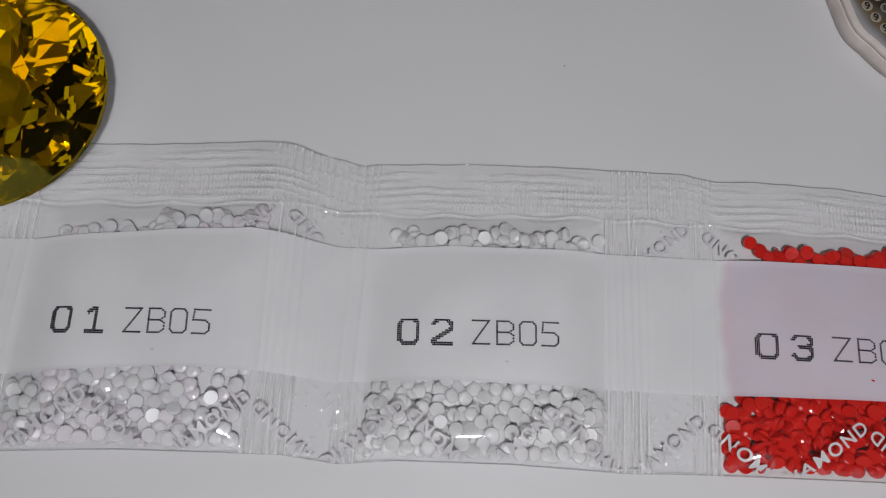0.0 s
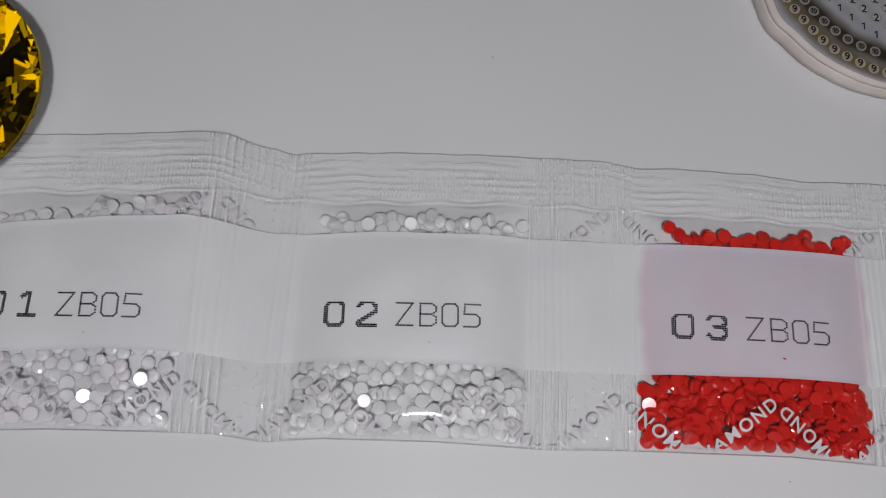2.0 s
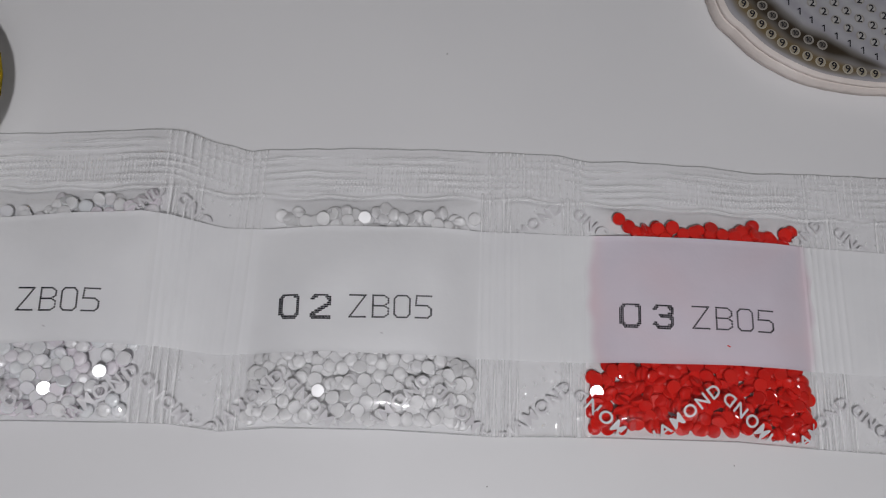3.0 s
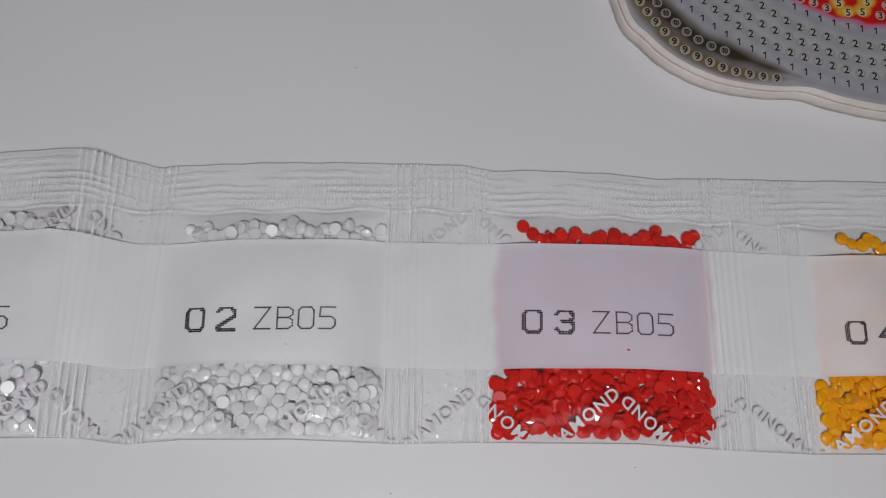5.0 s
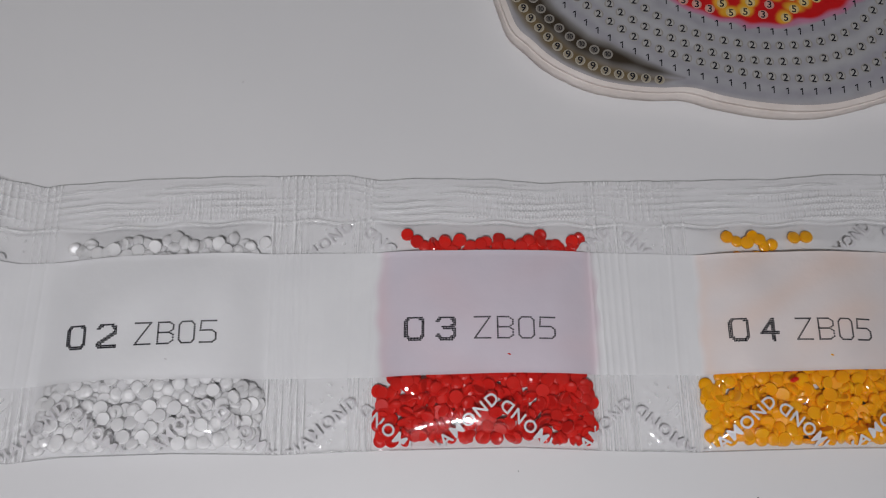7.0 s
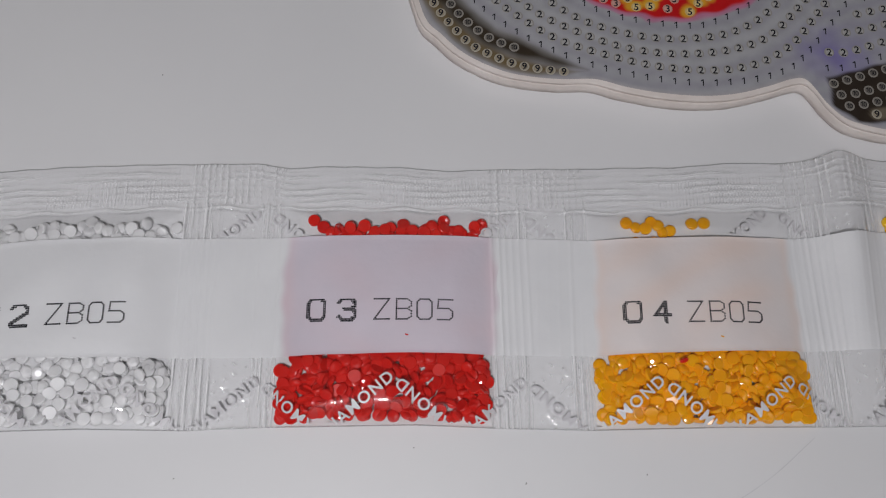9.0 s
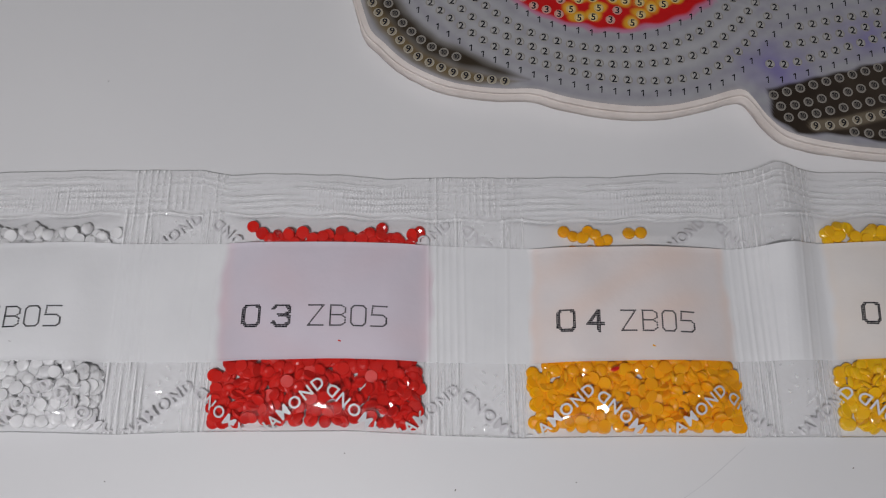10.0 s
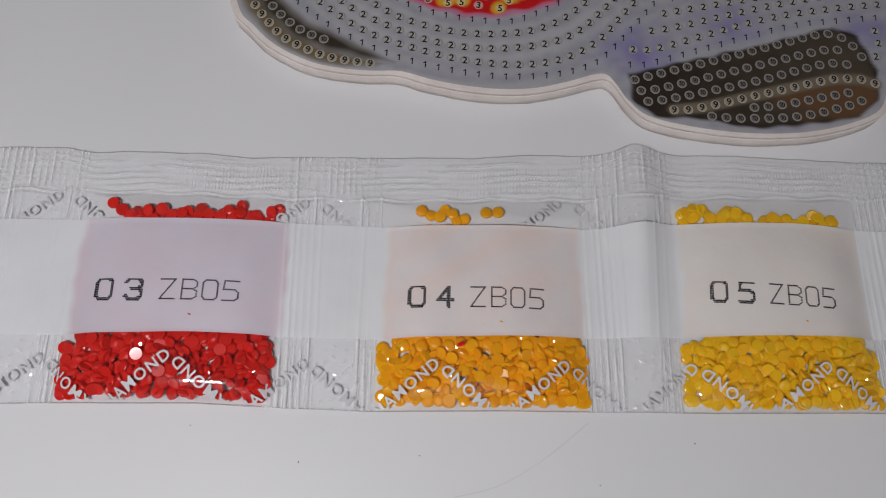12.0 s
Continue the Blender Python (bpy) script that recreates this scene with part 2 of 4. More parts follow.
def hashed(k):
    """An even random number for each whole number."""
    return np.abs(np.sin(k * 12.9898 + 4.1) * 43758.5453) % 1.0


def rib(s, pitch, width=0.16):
    """A row of sharp uneven ribs along s: crest lines, for relief and painted glints, and the painted dark lines beside
    them.
    """
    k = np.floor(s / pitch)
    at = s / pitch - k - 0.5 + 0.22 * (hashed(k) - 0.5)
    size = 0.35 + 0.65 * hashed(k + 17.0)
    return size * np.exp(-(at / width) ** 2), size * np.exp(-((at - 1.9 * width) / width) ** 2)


def film_height(x, y):
    """Height of the upper film over the table, all in millimetres."""
    x, y = np.asarray(x, float), np.asarray(y, float)
    low, shut, top = line_at(BOTTOM, x), line_at(SHUT, x), line_at(TOP, x)
    z = 0.55 + 0.25 * np.sin(x * 0.11 + y * 0.05) + 0.12 * np.sin(x * 0.37 + 1.3)
    for a, b in CELLS:
        side = np.clip(np.minimum(x - a, b - x), 0, 99)
        across = 1 - np.exp(-(side / 6.5) ** 1.5)
        lift = 0.85 * (1 - np.exp(-side / 0.9)) * (1 - np.exp(-np.clip(y - low, 0, 99) / 1.0)) * np.clip(1 - np.exp(-np.clip(shut - y, 0, 99) / 1.2), 0, 1)
        lift = lift * np.maximum(np.clip((line_at(LABEL_LOW, x) + 0.5 - y) / 2.5, 0, 1), 0.6 * np.clip((y - line_at(LABEL_TOP, x) + 1.0) / 3, 0, 1))
        along = 1 - np.exp(-np.clip(y - low - 0.2, 0, 99) / 1.9)
        back = 1 - np.exp(-np.clip(shut - y, 0, 99) / 9.0)
        pillow = 1.14 * across * along * back
        dents = 1 + 0.04 * np.sin(x * 0.31 + 1.3 * np.sin(y * 0.13 + a)) + 0.03 * np.sin(y * 0.42 + 1.7 * np.sin(x * 0.17 + b))
        z = z + 3.1 * pillow * dents + lift
    up = np.clip((y - low) / 40, 0, 1)
    z = z + 3.4 * np.exp(-((x - 97) / 5.2) ** 2) * (0.25 + 0.9 * up) + 2.0 * np.exp(-((x + 103) / 6.5) ** 2) * (0.3 + 0.7 * up)
    # pressed ridges: along the header, and up and down the seals
    head = np.clip((y - shut - 1.2) / 0.6, 0, 1) * np.clip((top - y - 0.6) / 0.6, 0, 1)
    seal = np.zeros_like(z)
    weak = np.zeros_like(z)
    for a, b in zip([-170] + [c[1] for c in CELLS], [c[0] for c in CELLS] + [172]):
        seal = np.maximum(seal, np.clip((x - a + 0.5) / 0.5, 0, 1) * np.clip((a + 8.5 - x) / 0.6, 0, 1))
        weak = np.maximum(weak, np.clip((x - b + 5.5) / 0.6, 0, 1) * np.clip((b - x) / 0.5, 0, 1))
        weak = np.maximum(weak, 0.35 * np.clip((x - a) / 1.0, 0, 1) * np.clip((b - x) / 1.0, 0, 1))
    ridge = rib(x + 0.02 * y, 1.42)[0]
    calm = 0.55 + 0.45 * np.sin(x * 0.21 + 0.6 * np.sin(y * 0.8))
    z = z + head * (0.10 * np.sin(2 * np.pi * (y - top + 0.12 * np.sin(x * 0.25)) / 1.4) * calm + 0.02 * (1 - calm) * np.sin(2 * np.pi * x / 1.0))
    z = z + 0.22 * seal * ridge + 0.14 * weak * rib(x - 0.015 * y, 2.3, 0.12)[0] * (1 - seal)
    plain = np.clip(weak * 3, 0, 1) * (1 - seal) * (1 - head) * ((y < line_at(LABEL_LOW, x) - 0.5) | (y > line_at(LABEL_TOP, x) + 0.5))
    z = z + 0.24 * plain * np.clip(np.sin(x * 1.3 + 2.6 * np.sin(y * 0.7 + 0.3 * x)) * np.sin(y * 1.1 + 2.3 * np.sin(x * 0.55)) - 0.2, 0, 1)
    # a sharp crease where the bags are shut
    z = z + 0.19 * np.exp(-((y - shut - 0.5 - 0.3 * np.sin(x * 0.5)) / 0.35) ** 2)
    return np.maximum(z, 0.3)


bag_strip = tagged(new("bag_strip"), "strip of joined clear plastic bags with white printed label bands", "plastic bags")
ROWS = 260
xs = np.arange(-170, 172.01, 0.25)
frac = np.linspace(0, 1, ROWS)[:, None]
lo, hi = line_at(BOTTOM, xs)[None], line_at(TOP, xs)[None] + (0.05 * np.sin(xs * 0.8) + 0.14 * np.sin(xs * 0.21 + 2 * np.sin(xs * 0.07)))[None]
FX = np.repeat(xs[None], ROWS, 0)
FY = lo + (hi - lo) * frac
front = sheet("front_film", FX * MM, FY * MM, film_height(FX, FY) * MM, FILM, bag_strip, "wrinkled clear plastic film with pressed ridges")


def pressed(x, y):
    """How strongly glints are painted white on pressed lines, and shade grey beside them."""
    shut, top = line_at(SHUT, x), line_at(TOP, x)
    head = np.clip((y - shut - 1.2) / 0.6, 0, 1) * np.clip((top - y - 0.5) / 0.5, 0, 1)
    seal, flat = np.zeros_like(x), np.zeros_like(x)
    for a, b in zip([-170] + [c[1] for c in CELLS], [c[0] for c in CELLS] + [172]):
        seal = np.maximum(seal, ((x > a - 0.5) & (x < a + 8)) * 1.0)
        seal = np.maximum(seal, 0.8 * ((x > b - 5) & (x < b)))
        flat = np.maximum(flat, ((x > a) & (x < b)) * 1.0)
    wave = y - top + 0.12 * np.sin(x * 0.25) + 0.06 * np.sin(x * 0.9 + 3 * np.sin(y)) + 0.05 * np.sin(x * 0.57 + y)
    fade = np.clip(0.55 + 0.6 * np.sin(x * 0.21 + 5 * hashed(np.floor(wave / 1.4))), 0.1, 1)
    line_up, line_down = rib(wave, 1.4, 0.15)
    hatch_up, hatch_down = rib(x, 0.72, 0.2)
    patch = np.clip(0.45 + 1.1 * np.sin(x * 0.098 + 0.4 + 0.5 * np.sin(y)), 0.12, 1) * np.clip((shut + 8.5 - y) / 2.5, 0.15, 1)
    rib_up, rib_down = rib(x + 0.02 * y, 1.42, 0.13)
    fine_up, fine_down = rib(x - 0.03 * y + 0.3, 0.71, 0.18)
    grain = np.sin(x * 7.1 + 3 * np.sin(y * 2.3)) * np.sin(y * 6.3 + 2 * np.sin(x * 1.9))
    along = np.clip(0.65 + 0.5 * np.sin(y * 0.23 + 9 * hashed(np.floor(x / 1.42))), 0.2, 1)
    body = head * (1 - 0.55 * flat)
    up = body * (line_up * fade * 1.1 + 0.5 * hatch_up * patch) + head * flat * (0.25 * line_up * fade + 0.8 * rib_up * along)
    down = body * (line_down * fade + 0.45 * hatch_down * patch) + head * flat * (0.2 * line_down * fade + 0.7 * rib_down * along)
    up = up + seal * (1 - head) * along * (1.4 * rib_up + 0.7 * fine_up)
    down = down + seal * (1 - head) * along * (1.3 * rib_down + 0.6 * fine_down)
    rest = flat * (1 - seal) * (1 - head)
    # small glints painted on the plain film, with a faint dark side
    glint = np.clip(np.sin(x * 1.7 + 2 * np.sin(y * 0.9)) * np.sin(y * 1.5 + 2 * np.sin(x * 0.8)) - 0.72, 0, 1) * 2.5
    up, down = up + 0.5 * rest * glint, down + rest * np.roll(glint, 2, 1) * 0.2
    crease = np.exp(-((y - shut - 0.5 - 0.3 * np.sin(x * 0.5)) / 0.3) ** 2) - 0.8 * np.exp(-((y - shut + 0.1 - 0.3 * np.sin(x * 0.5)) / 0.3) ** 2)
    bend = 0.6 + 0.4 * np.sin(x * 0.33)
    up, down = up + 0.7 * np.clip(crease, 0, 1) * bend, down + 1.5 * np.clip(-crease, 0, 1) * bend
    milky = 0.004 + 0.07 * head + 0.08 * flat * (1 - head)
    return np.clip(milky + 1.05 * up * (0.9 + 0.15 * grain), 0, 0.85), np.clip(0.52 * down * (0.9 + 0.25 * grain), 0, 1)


# painted highlights in red, painted shade in green
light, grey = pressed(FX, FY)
ridge_paint = front.data.color_attributes.new("ridge_light", "FLOAT_COLOR", "POINT")
ridge_paint.data.foreach_set("color", np.stack([light, grey, 0 * light, 0 * light + 1], -1).ravel())
BX, BY = FX[::15, ::8], FY[::15, ::8]
sheet("back_film", BX * MM, BY * MM, 0.00018 + 0 * BX, BACK_FILM, bag_strip, "flat clear plastic film lying on the table")


def strand(name, line, up, radius, parent, material, a=-170, b=172):
    """A thin round bead along a line of the film."""
    xx = np.arange(a, b + 0.01, 0.6)
    yy = line_at(line, xx) + (0.05 * np.sin(xx * 0.8) + 0.14 * np.sin(xx * 0.21 + 2 * np.sin(xx * 0.07))) * (line is TOP)
    zz = film_height(xx, yy) + up
    ang = np.linspace(0, 2 * np.pi, 7)[:, None]
    sheet(name, np.repeat(xx[None], 7, 0) * MM, (yy[None] + radius * np.cos(ang)) * MM, (zz[None] + radius * np.sin(ang)) * MM, material, parent)


strand("film_rim", TOP, 0, 0.13, bag_strip, CRIMP)
strand("film_rim", BOTTOM, -0.1, 0.13, bag_strip, CRIMP)


# white bands: a panel on each bag, and a ribbed piece on each seal, butted end to end
def band(name, a, b, label, bleed=None):
    xx = np.unique(np.r_[np.arange(a, b, 0.25), b])
    lo, hi = line_at(LABEL_LOW, xx)[None], line_at(LABEL_TOP, xx)[None]
    LX = np.repeat(xx[None], 60, 0)
    LY = lo + (hi - lo) * np.linspace(0, 1, 60)[:, None]
    ends = np.clip(np.minimum(xx - a, b - xx) / 2.0, 0, 1)[None]
    side = np.where(xx - a < b - xx, 1.0, -1.0)[None]
    LX = LX + (1 - ends) * (0.5 * np.sin(LY * 0.33 + 1.4 * np.sin(LY * 0.21 + np.where(side > 0, a, b)) + np.where(side > 0, a, b)) + 0.12 * np.sin(LY * 0.9 + 2 * np.sin(LY * 0.37)))
    ob = sheet(name, LX * MM, LY * MM, (film_height(LX, LY) + 0.10) * MM, LABEL, bag_strip, label)
    tone = np.ones((*LX.shape, 3))
    if bleed:
        # colour bleeding through from the drills behind, painted unevenly and softly towards the seals
        main, rich, blotch, seed = bleed
        reach = np.minimum(LX - a, b - LX + 0.3)
        wave = 0.9 * np.sin(LY * 0.23 + seed) + 0.5 * np.sin(LY * 0.71 + 2 * seed + 1.5 * np.sin(LY * 0.19)) - 0.3
        inner = np.clip((reach + 0.5 * wave) / 2.2, 0, 1)
        inner = inner * inner * (3 - 2 * inner)
        cloud = 0.5 + 0.5 * np.sin(LX * 0.19 + 2.1 * np.sin(LY * 0.16 + seed) + seed) * np.sin(LY * 0.27 + 1.7 * np.sin(LX * 0.12 + seed))
        rim_glow = np.exp(-((reach - 1.5) / 1.8) ** 2)
        deep = np.clip(blotch * cloud ** 2 + 0.55 * rim_glow, 0, 1)
        shade = np.array(main) + (np.array(rich) - np.array(main)) * deep[..., None]
        tone = 1 + (shade - 1) * inner[..., None]
    data = ob.data.color_attributes.new("tint", "FLOAT_COLOR", "POINT")
    data.data.foreach_set("color", np.concatenate([tone, np.ones((*LX.shape, 1))], -1).ravel())
    return ob


PANELS = CELLS[:2] + [(-21.8, 23.2)] + CELLS[3:]
# painted bleed of red, orange and yellow drills; none over the white ones
BLEEDS = (None, None, ((0.86, 0.79, 0.87), (0.93, 0.74, 0.79), 0.35, 1.0), ((0.98, 0.915, 0.895), (1.02, 0.85, 0.77), 0.9, 2.4), ((0.99, 0.94, 0.89), (1.02, 0.92, 0.83), 0.6, 4.0))
bands = []
for (a, b), bleed, tone in zip(PANELS, BLEEDS, ("white", "white", "lilac-tinted white", "peach-tinted white", "cream-tinted white")):
    bands.append(band("label_band", a, b, "matt %s printed label panel across the bag" % tone, bleed))
for a, b in zip([-170] + [c[1] for c in PANELS], [c[0] for c in PANELS] + [172]):
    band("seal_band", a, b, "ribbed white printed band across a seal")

# dot printed characters: strokes on a box one wide and one high
STROKES = {
    "0": [[(0.2, 0), (0, 0.15), (0, 0.85), (0.2, 1), (0.8, 1), (1, 0.85), (1, 0.15), (0.8, 0), (0.2, 0)]],
    "1": [[(0.15, 0.8), (0.55, 1), (0.55, 0)], [(0.1, 0), (1, 0)]],
    "2": [[(0, 0.85), (0.25, 1), (0.75, 1), (1, 0.82), (1, 0.6), (0, 0.12), (0, 0), (1, 0)]],
    "3": [[(0, 0.85), (0.2, 1), (0.8, 1), (1, 0.82), (1, 0.65), (0.75, 0.53), (0.35, 0.53)], [(0.75, 0.53), (1, 0.4), (1, 0.16), (0.8, 0), (0.2, 0), (0, 0.15)]],
    "4": [[(0.72, 0), (0.72, 1), (0, 0.3), (1, 0.3)]],
    "5": [[(1, 1), (0.06, 1), (0, 0.56), (0.75, 0.56), (1, 0.42), (1, 0.14), (0.78, 0), (0, 0)]],
    "Z": [[(0, 1), (1, 1), (0, 0), (1, 0)]],
    "B": [[(0, 0), (0, 1), (0.72, 1), (1, 0.86), (1, 0.66), (0.72, 0.52), (0, 0.52)], [(0.72, 0.52), (1, 0.4), (1, 0.14), (0.72, 0), (0, 0)]],
}


def dots(name, places, wide, high, turn, parent):
    bm = bmesh.new()
    c, s = math.cos(turn), math.sin(turn)
    for x, y in places:
        ring = []
        for ux, uy in ((-1, -0.6), (-0.5, -1), (0.5, -1), (1, -0.6), (1, 0.6), (0.5, 1), (-0.5, 1), (-1, 0.6)):
            px, py = x + (ux * wide * c - uy * high * s) / 2, y + (ux * wide * s + uy * high * c) / 2
            ring.append((px, py))
        zz = float(film_height(x, y)) + 0.19
        bm.faces.new([bm.verts.new((px * MM, py * MM, zz * MM)) for px, py in ring])
    return part(name, bm, INK, parent)


def print_line(band, number, x0, y0, turn, wide):
    """The bold bag number and the thin code, from the upper left corner of the number."""
    turn = radians(turn)
    c, s = math.cos(turn), math.sin(turn)

    def lay(u, v):
        return x0 + u * wide * c - v * s, y0 + u * wide * s + v * c

    fat = []
    for k, ch in enumerate(number):
        gx, gy = np.meshgrid(np.arange(0, 4.01, 0.285), np.arange(-4.6, 0.01, 0.36))
        near = np.full(gx.shape, 9.0)
        for st in STROKES[ch]:
            near = np.minimum(near, away(gx, gy, [(0.35 + 3.2 * u, -4.35 + 4.1 * v) for u, v in st]))
        for gxx, gyy in zip(gx[near < 0.38], gy[near < 0.38]):
            fat.append(lay(6.1 * k + gxx, gyy))
    dots("number_print", fat, 0.27, 0.335, turn, band)
    thin = []
    for k, (ch, u0) in enumerate(zip("ZB05", (13.5, 17.9, 22.0, 26.1))):
        for st in STROKES[ch]:
            for u, v in smooth_corners([(u0 + 2.95 * u, -4.3 + 4.1 * v) for u, v in st], 0.43):
                thin.append(lay(u, v))
    dots("code_print", thin, 0.37, 0.33, turn, band)


def smooth_corners(points, step):
    out = []
    for (ax, ay), (bx, by) in zip(points, points[1:]):
        n = max(1, round(math.hypot(bx - ax, by - ay) / step))
        out += [(ax + (bx - ax) * k / n, ay + (by - ay) * k / n) for k in range(n)]
    return out + [points[-1]]


print_line(bands[0], "01", -138.3, -4.0, 2.6, 0.915)
print_line(bands[1], "02", -79.35, -1.9, 2.2, 0.965)
print_line(bands[2], "03", -15.6, 0.0, 0.0, 1.0)
print_line(bands[3], "04", 48.0, 0.0, -0.5, 0.955)
print_line(bands[4], "05", 111.1, 2.6, -2.8, 0.885)


# slanting rows of letters printed on the clear film
def letter_mesh(word, size, bold=0.010, align="RIGHT", space=1.0):
    font = bpy.data.curves.new("word", "FONT")
    font.body, font.size, font.align_x, font.offset, font.resolution_u = word, size, align, bold * size, 3
    font.space_character = space
    ob = bpy.data.objects.new("word", font)
    scene.collection.objects.link(ob)
    bpy.context.view_layer.update()
    mesh = bpy.data.meshes.new_from_object(ob.evaluated_get(bpy.context.evaluated_depsgraph_get()))
    bpy.data.objects.remove(ob)
    return mesh


WORD = letter_mesh("DIAMOND", 3.2, 0.018, "RIGHT", 1.17)


def film_word(x, y, degrees, low, high):
    """One printed word that ends at x, y, kept between two lines of the film."""
    bm = bmesh.new()
    bm.from_mesh(WORD)
    bmesh.ops.transform(bm, matrix=pose(x, y, 0, 0, 0, degrees), verts=bm.verts)
    for line, sign, gap in ((low, 1, 0.35), (high, -1, -0.2)):
        a, b = line_at(line, x - 6), line_at(line, x + 6)
        normal = Vector((-(b - a), 12, 0)).normalized() * -sign
        bmesh.ops.bisect_plane(bm, geom=[*bm.verts, *bm.edges, *bm.faces], plane_co=(x, (a + b) / 2 + gap, 0), plane_no=normal, clear_outer=True)
    bmesh.ops.triangulate(bm, faces=bm.faces[:])
    for v in bm.verts:
        v.co.z = float(film_height(v.co.x, v.co.y)) + 0.36
    bmesh.ops.scale(bm, vec=(MM, MM, MM), verts=bm.verts)
    if bm.faces:
        part("film_lettering", bm, LETTER, bag_strip, "white slanted lettering printed on clear film")
    else:
        bm.free()


for k in range(-6, 7):
    px = 2.8 + 26.3 * k
    lift = float(line_at(BOTTOM, px)) + 8.3
    film_word(px - 0.5, lift + 0.2, 40, BOTTOM, LABEL_LOW)
    film_word(px + 0.6, lift + 0.6, 140, BOTTOM, LABEL_LOW)
for px in (-99.5, -23.0, 29.5, 84.0):
    film_word(px, float(line_at(SHUT, px)) - 0.4, 140, LABEL_TOP, SHUT)
    film_word(px - 3, float(line_at(SHUT, px)) - 1.0, 40, LABEL_TOP, SHUT)


# ---- drills: small round stones with a faceted top ----
def drill_mesh(name, material, sides=14, crown=7):
    bm = bmesh.new()
    levels = [(1.32, 0.0), (1.42, 0.10), (1.42, 0.55)]
    rings = [[bm.verts.new((r * MM * math.cos(2 * math.pi * k / sides), r * MM * math.sin(2 * math.pi * k / sides), z * MM)) for k in range(sides)] for r, z in levels]
    rings.append([bm.verts.new((1.20 * MM * math.cos(2 * math.pi * (k + 0.5) / sides), 1.20 * MM * math.sin(2 * math.pi * (k + 0.5) / sides), 0.80 * MM)) for k in range(sides)])
    cap = [bm.verts.new((0.70 * MM * math.cos(2 * math.pi * (k + 0.5) / crown), 0.70 * MM * math.sin(2 * math.pi * (k + 0.5) / crown), 0.98 * MM)) for k in range(crown)]
    for a, b in zip(rings, rings[1:]):
        for k in range(sides):
            bm.faces.new((a[k], a[(k + 1) % sides], b[(k + 1) % sides], b[k]))
    bm.faces.new(rings[0][::-1])
    bm.faces.new(cap)
    top = rings[-1]
    for k in range(crown):
        bm.faces.new((top[2 * k], top[2 * k + 1], cap[k]))
        bm.faces.new((top[2 * k + 1], top[(2 * k + 2) % sides], cap[(k + 1) % crown], cap[k]))
    bmesh.ops.recalc_face_normals(bm, faces=bm.faces[:])
    mesh = bpy.data.meshes.new(name)
    bm.to_mesh(mesh)
    bm.free()
    mesh.materials.append(material)
    return mesh


def room_over(x, y):
    """The least height of the film over a drill at x, y."""
    return float(min(film_height(x + dx, y + dy) for dx, dy in ((0, 0), (1.5, 0), (-1.5, 0), (0, 1.5), (0, -1.5))))


def scatter(rng, x0, x1, y_low, y_high, gap, tries, taken=()):
    """Random places at least gap apart."""
    out = list(taken)
    fresh = []
    for _ in range(tries):
        x = rng.uniform(x0, x1)
        y = rng.uniform(float(y_low(x)), float(y_high(x)))
        if all((x - a) ** 2 + (y - b) ** 2 > gap * gap for a, b in out):
            out.append((x, y))
            fresh.append((x, y))
    return fresh


def lay_drill(rng, mesh, parent, x, y, z, tilt, flip):
    ob = new("drill", mesh)
    size = rng.uniform(0.86, 0.95)
    ob.parent = parent
    turned = Euler((rng.gauss(0, tilt) + (math.pi if flip else 0), rng.gauss(0, tilt), rng.uniform(0, 6.28)))
    ob.matrix_basis = Matrix.LocRotScale((x * MM, y * MM, (z + (1.0 if flip else 0)) * MM), turned, Vector((size, size, size)))
    return ob


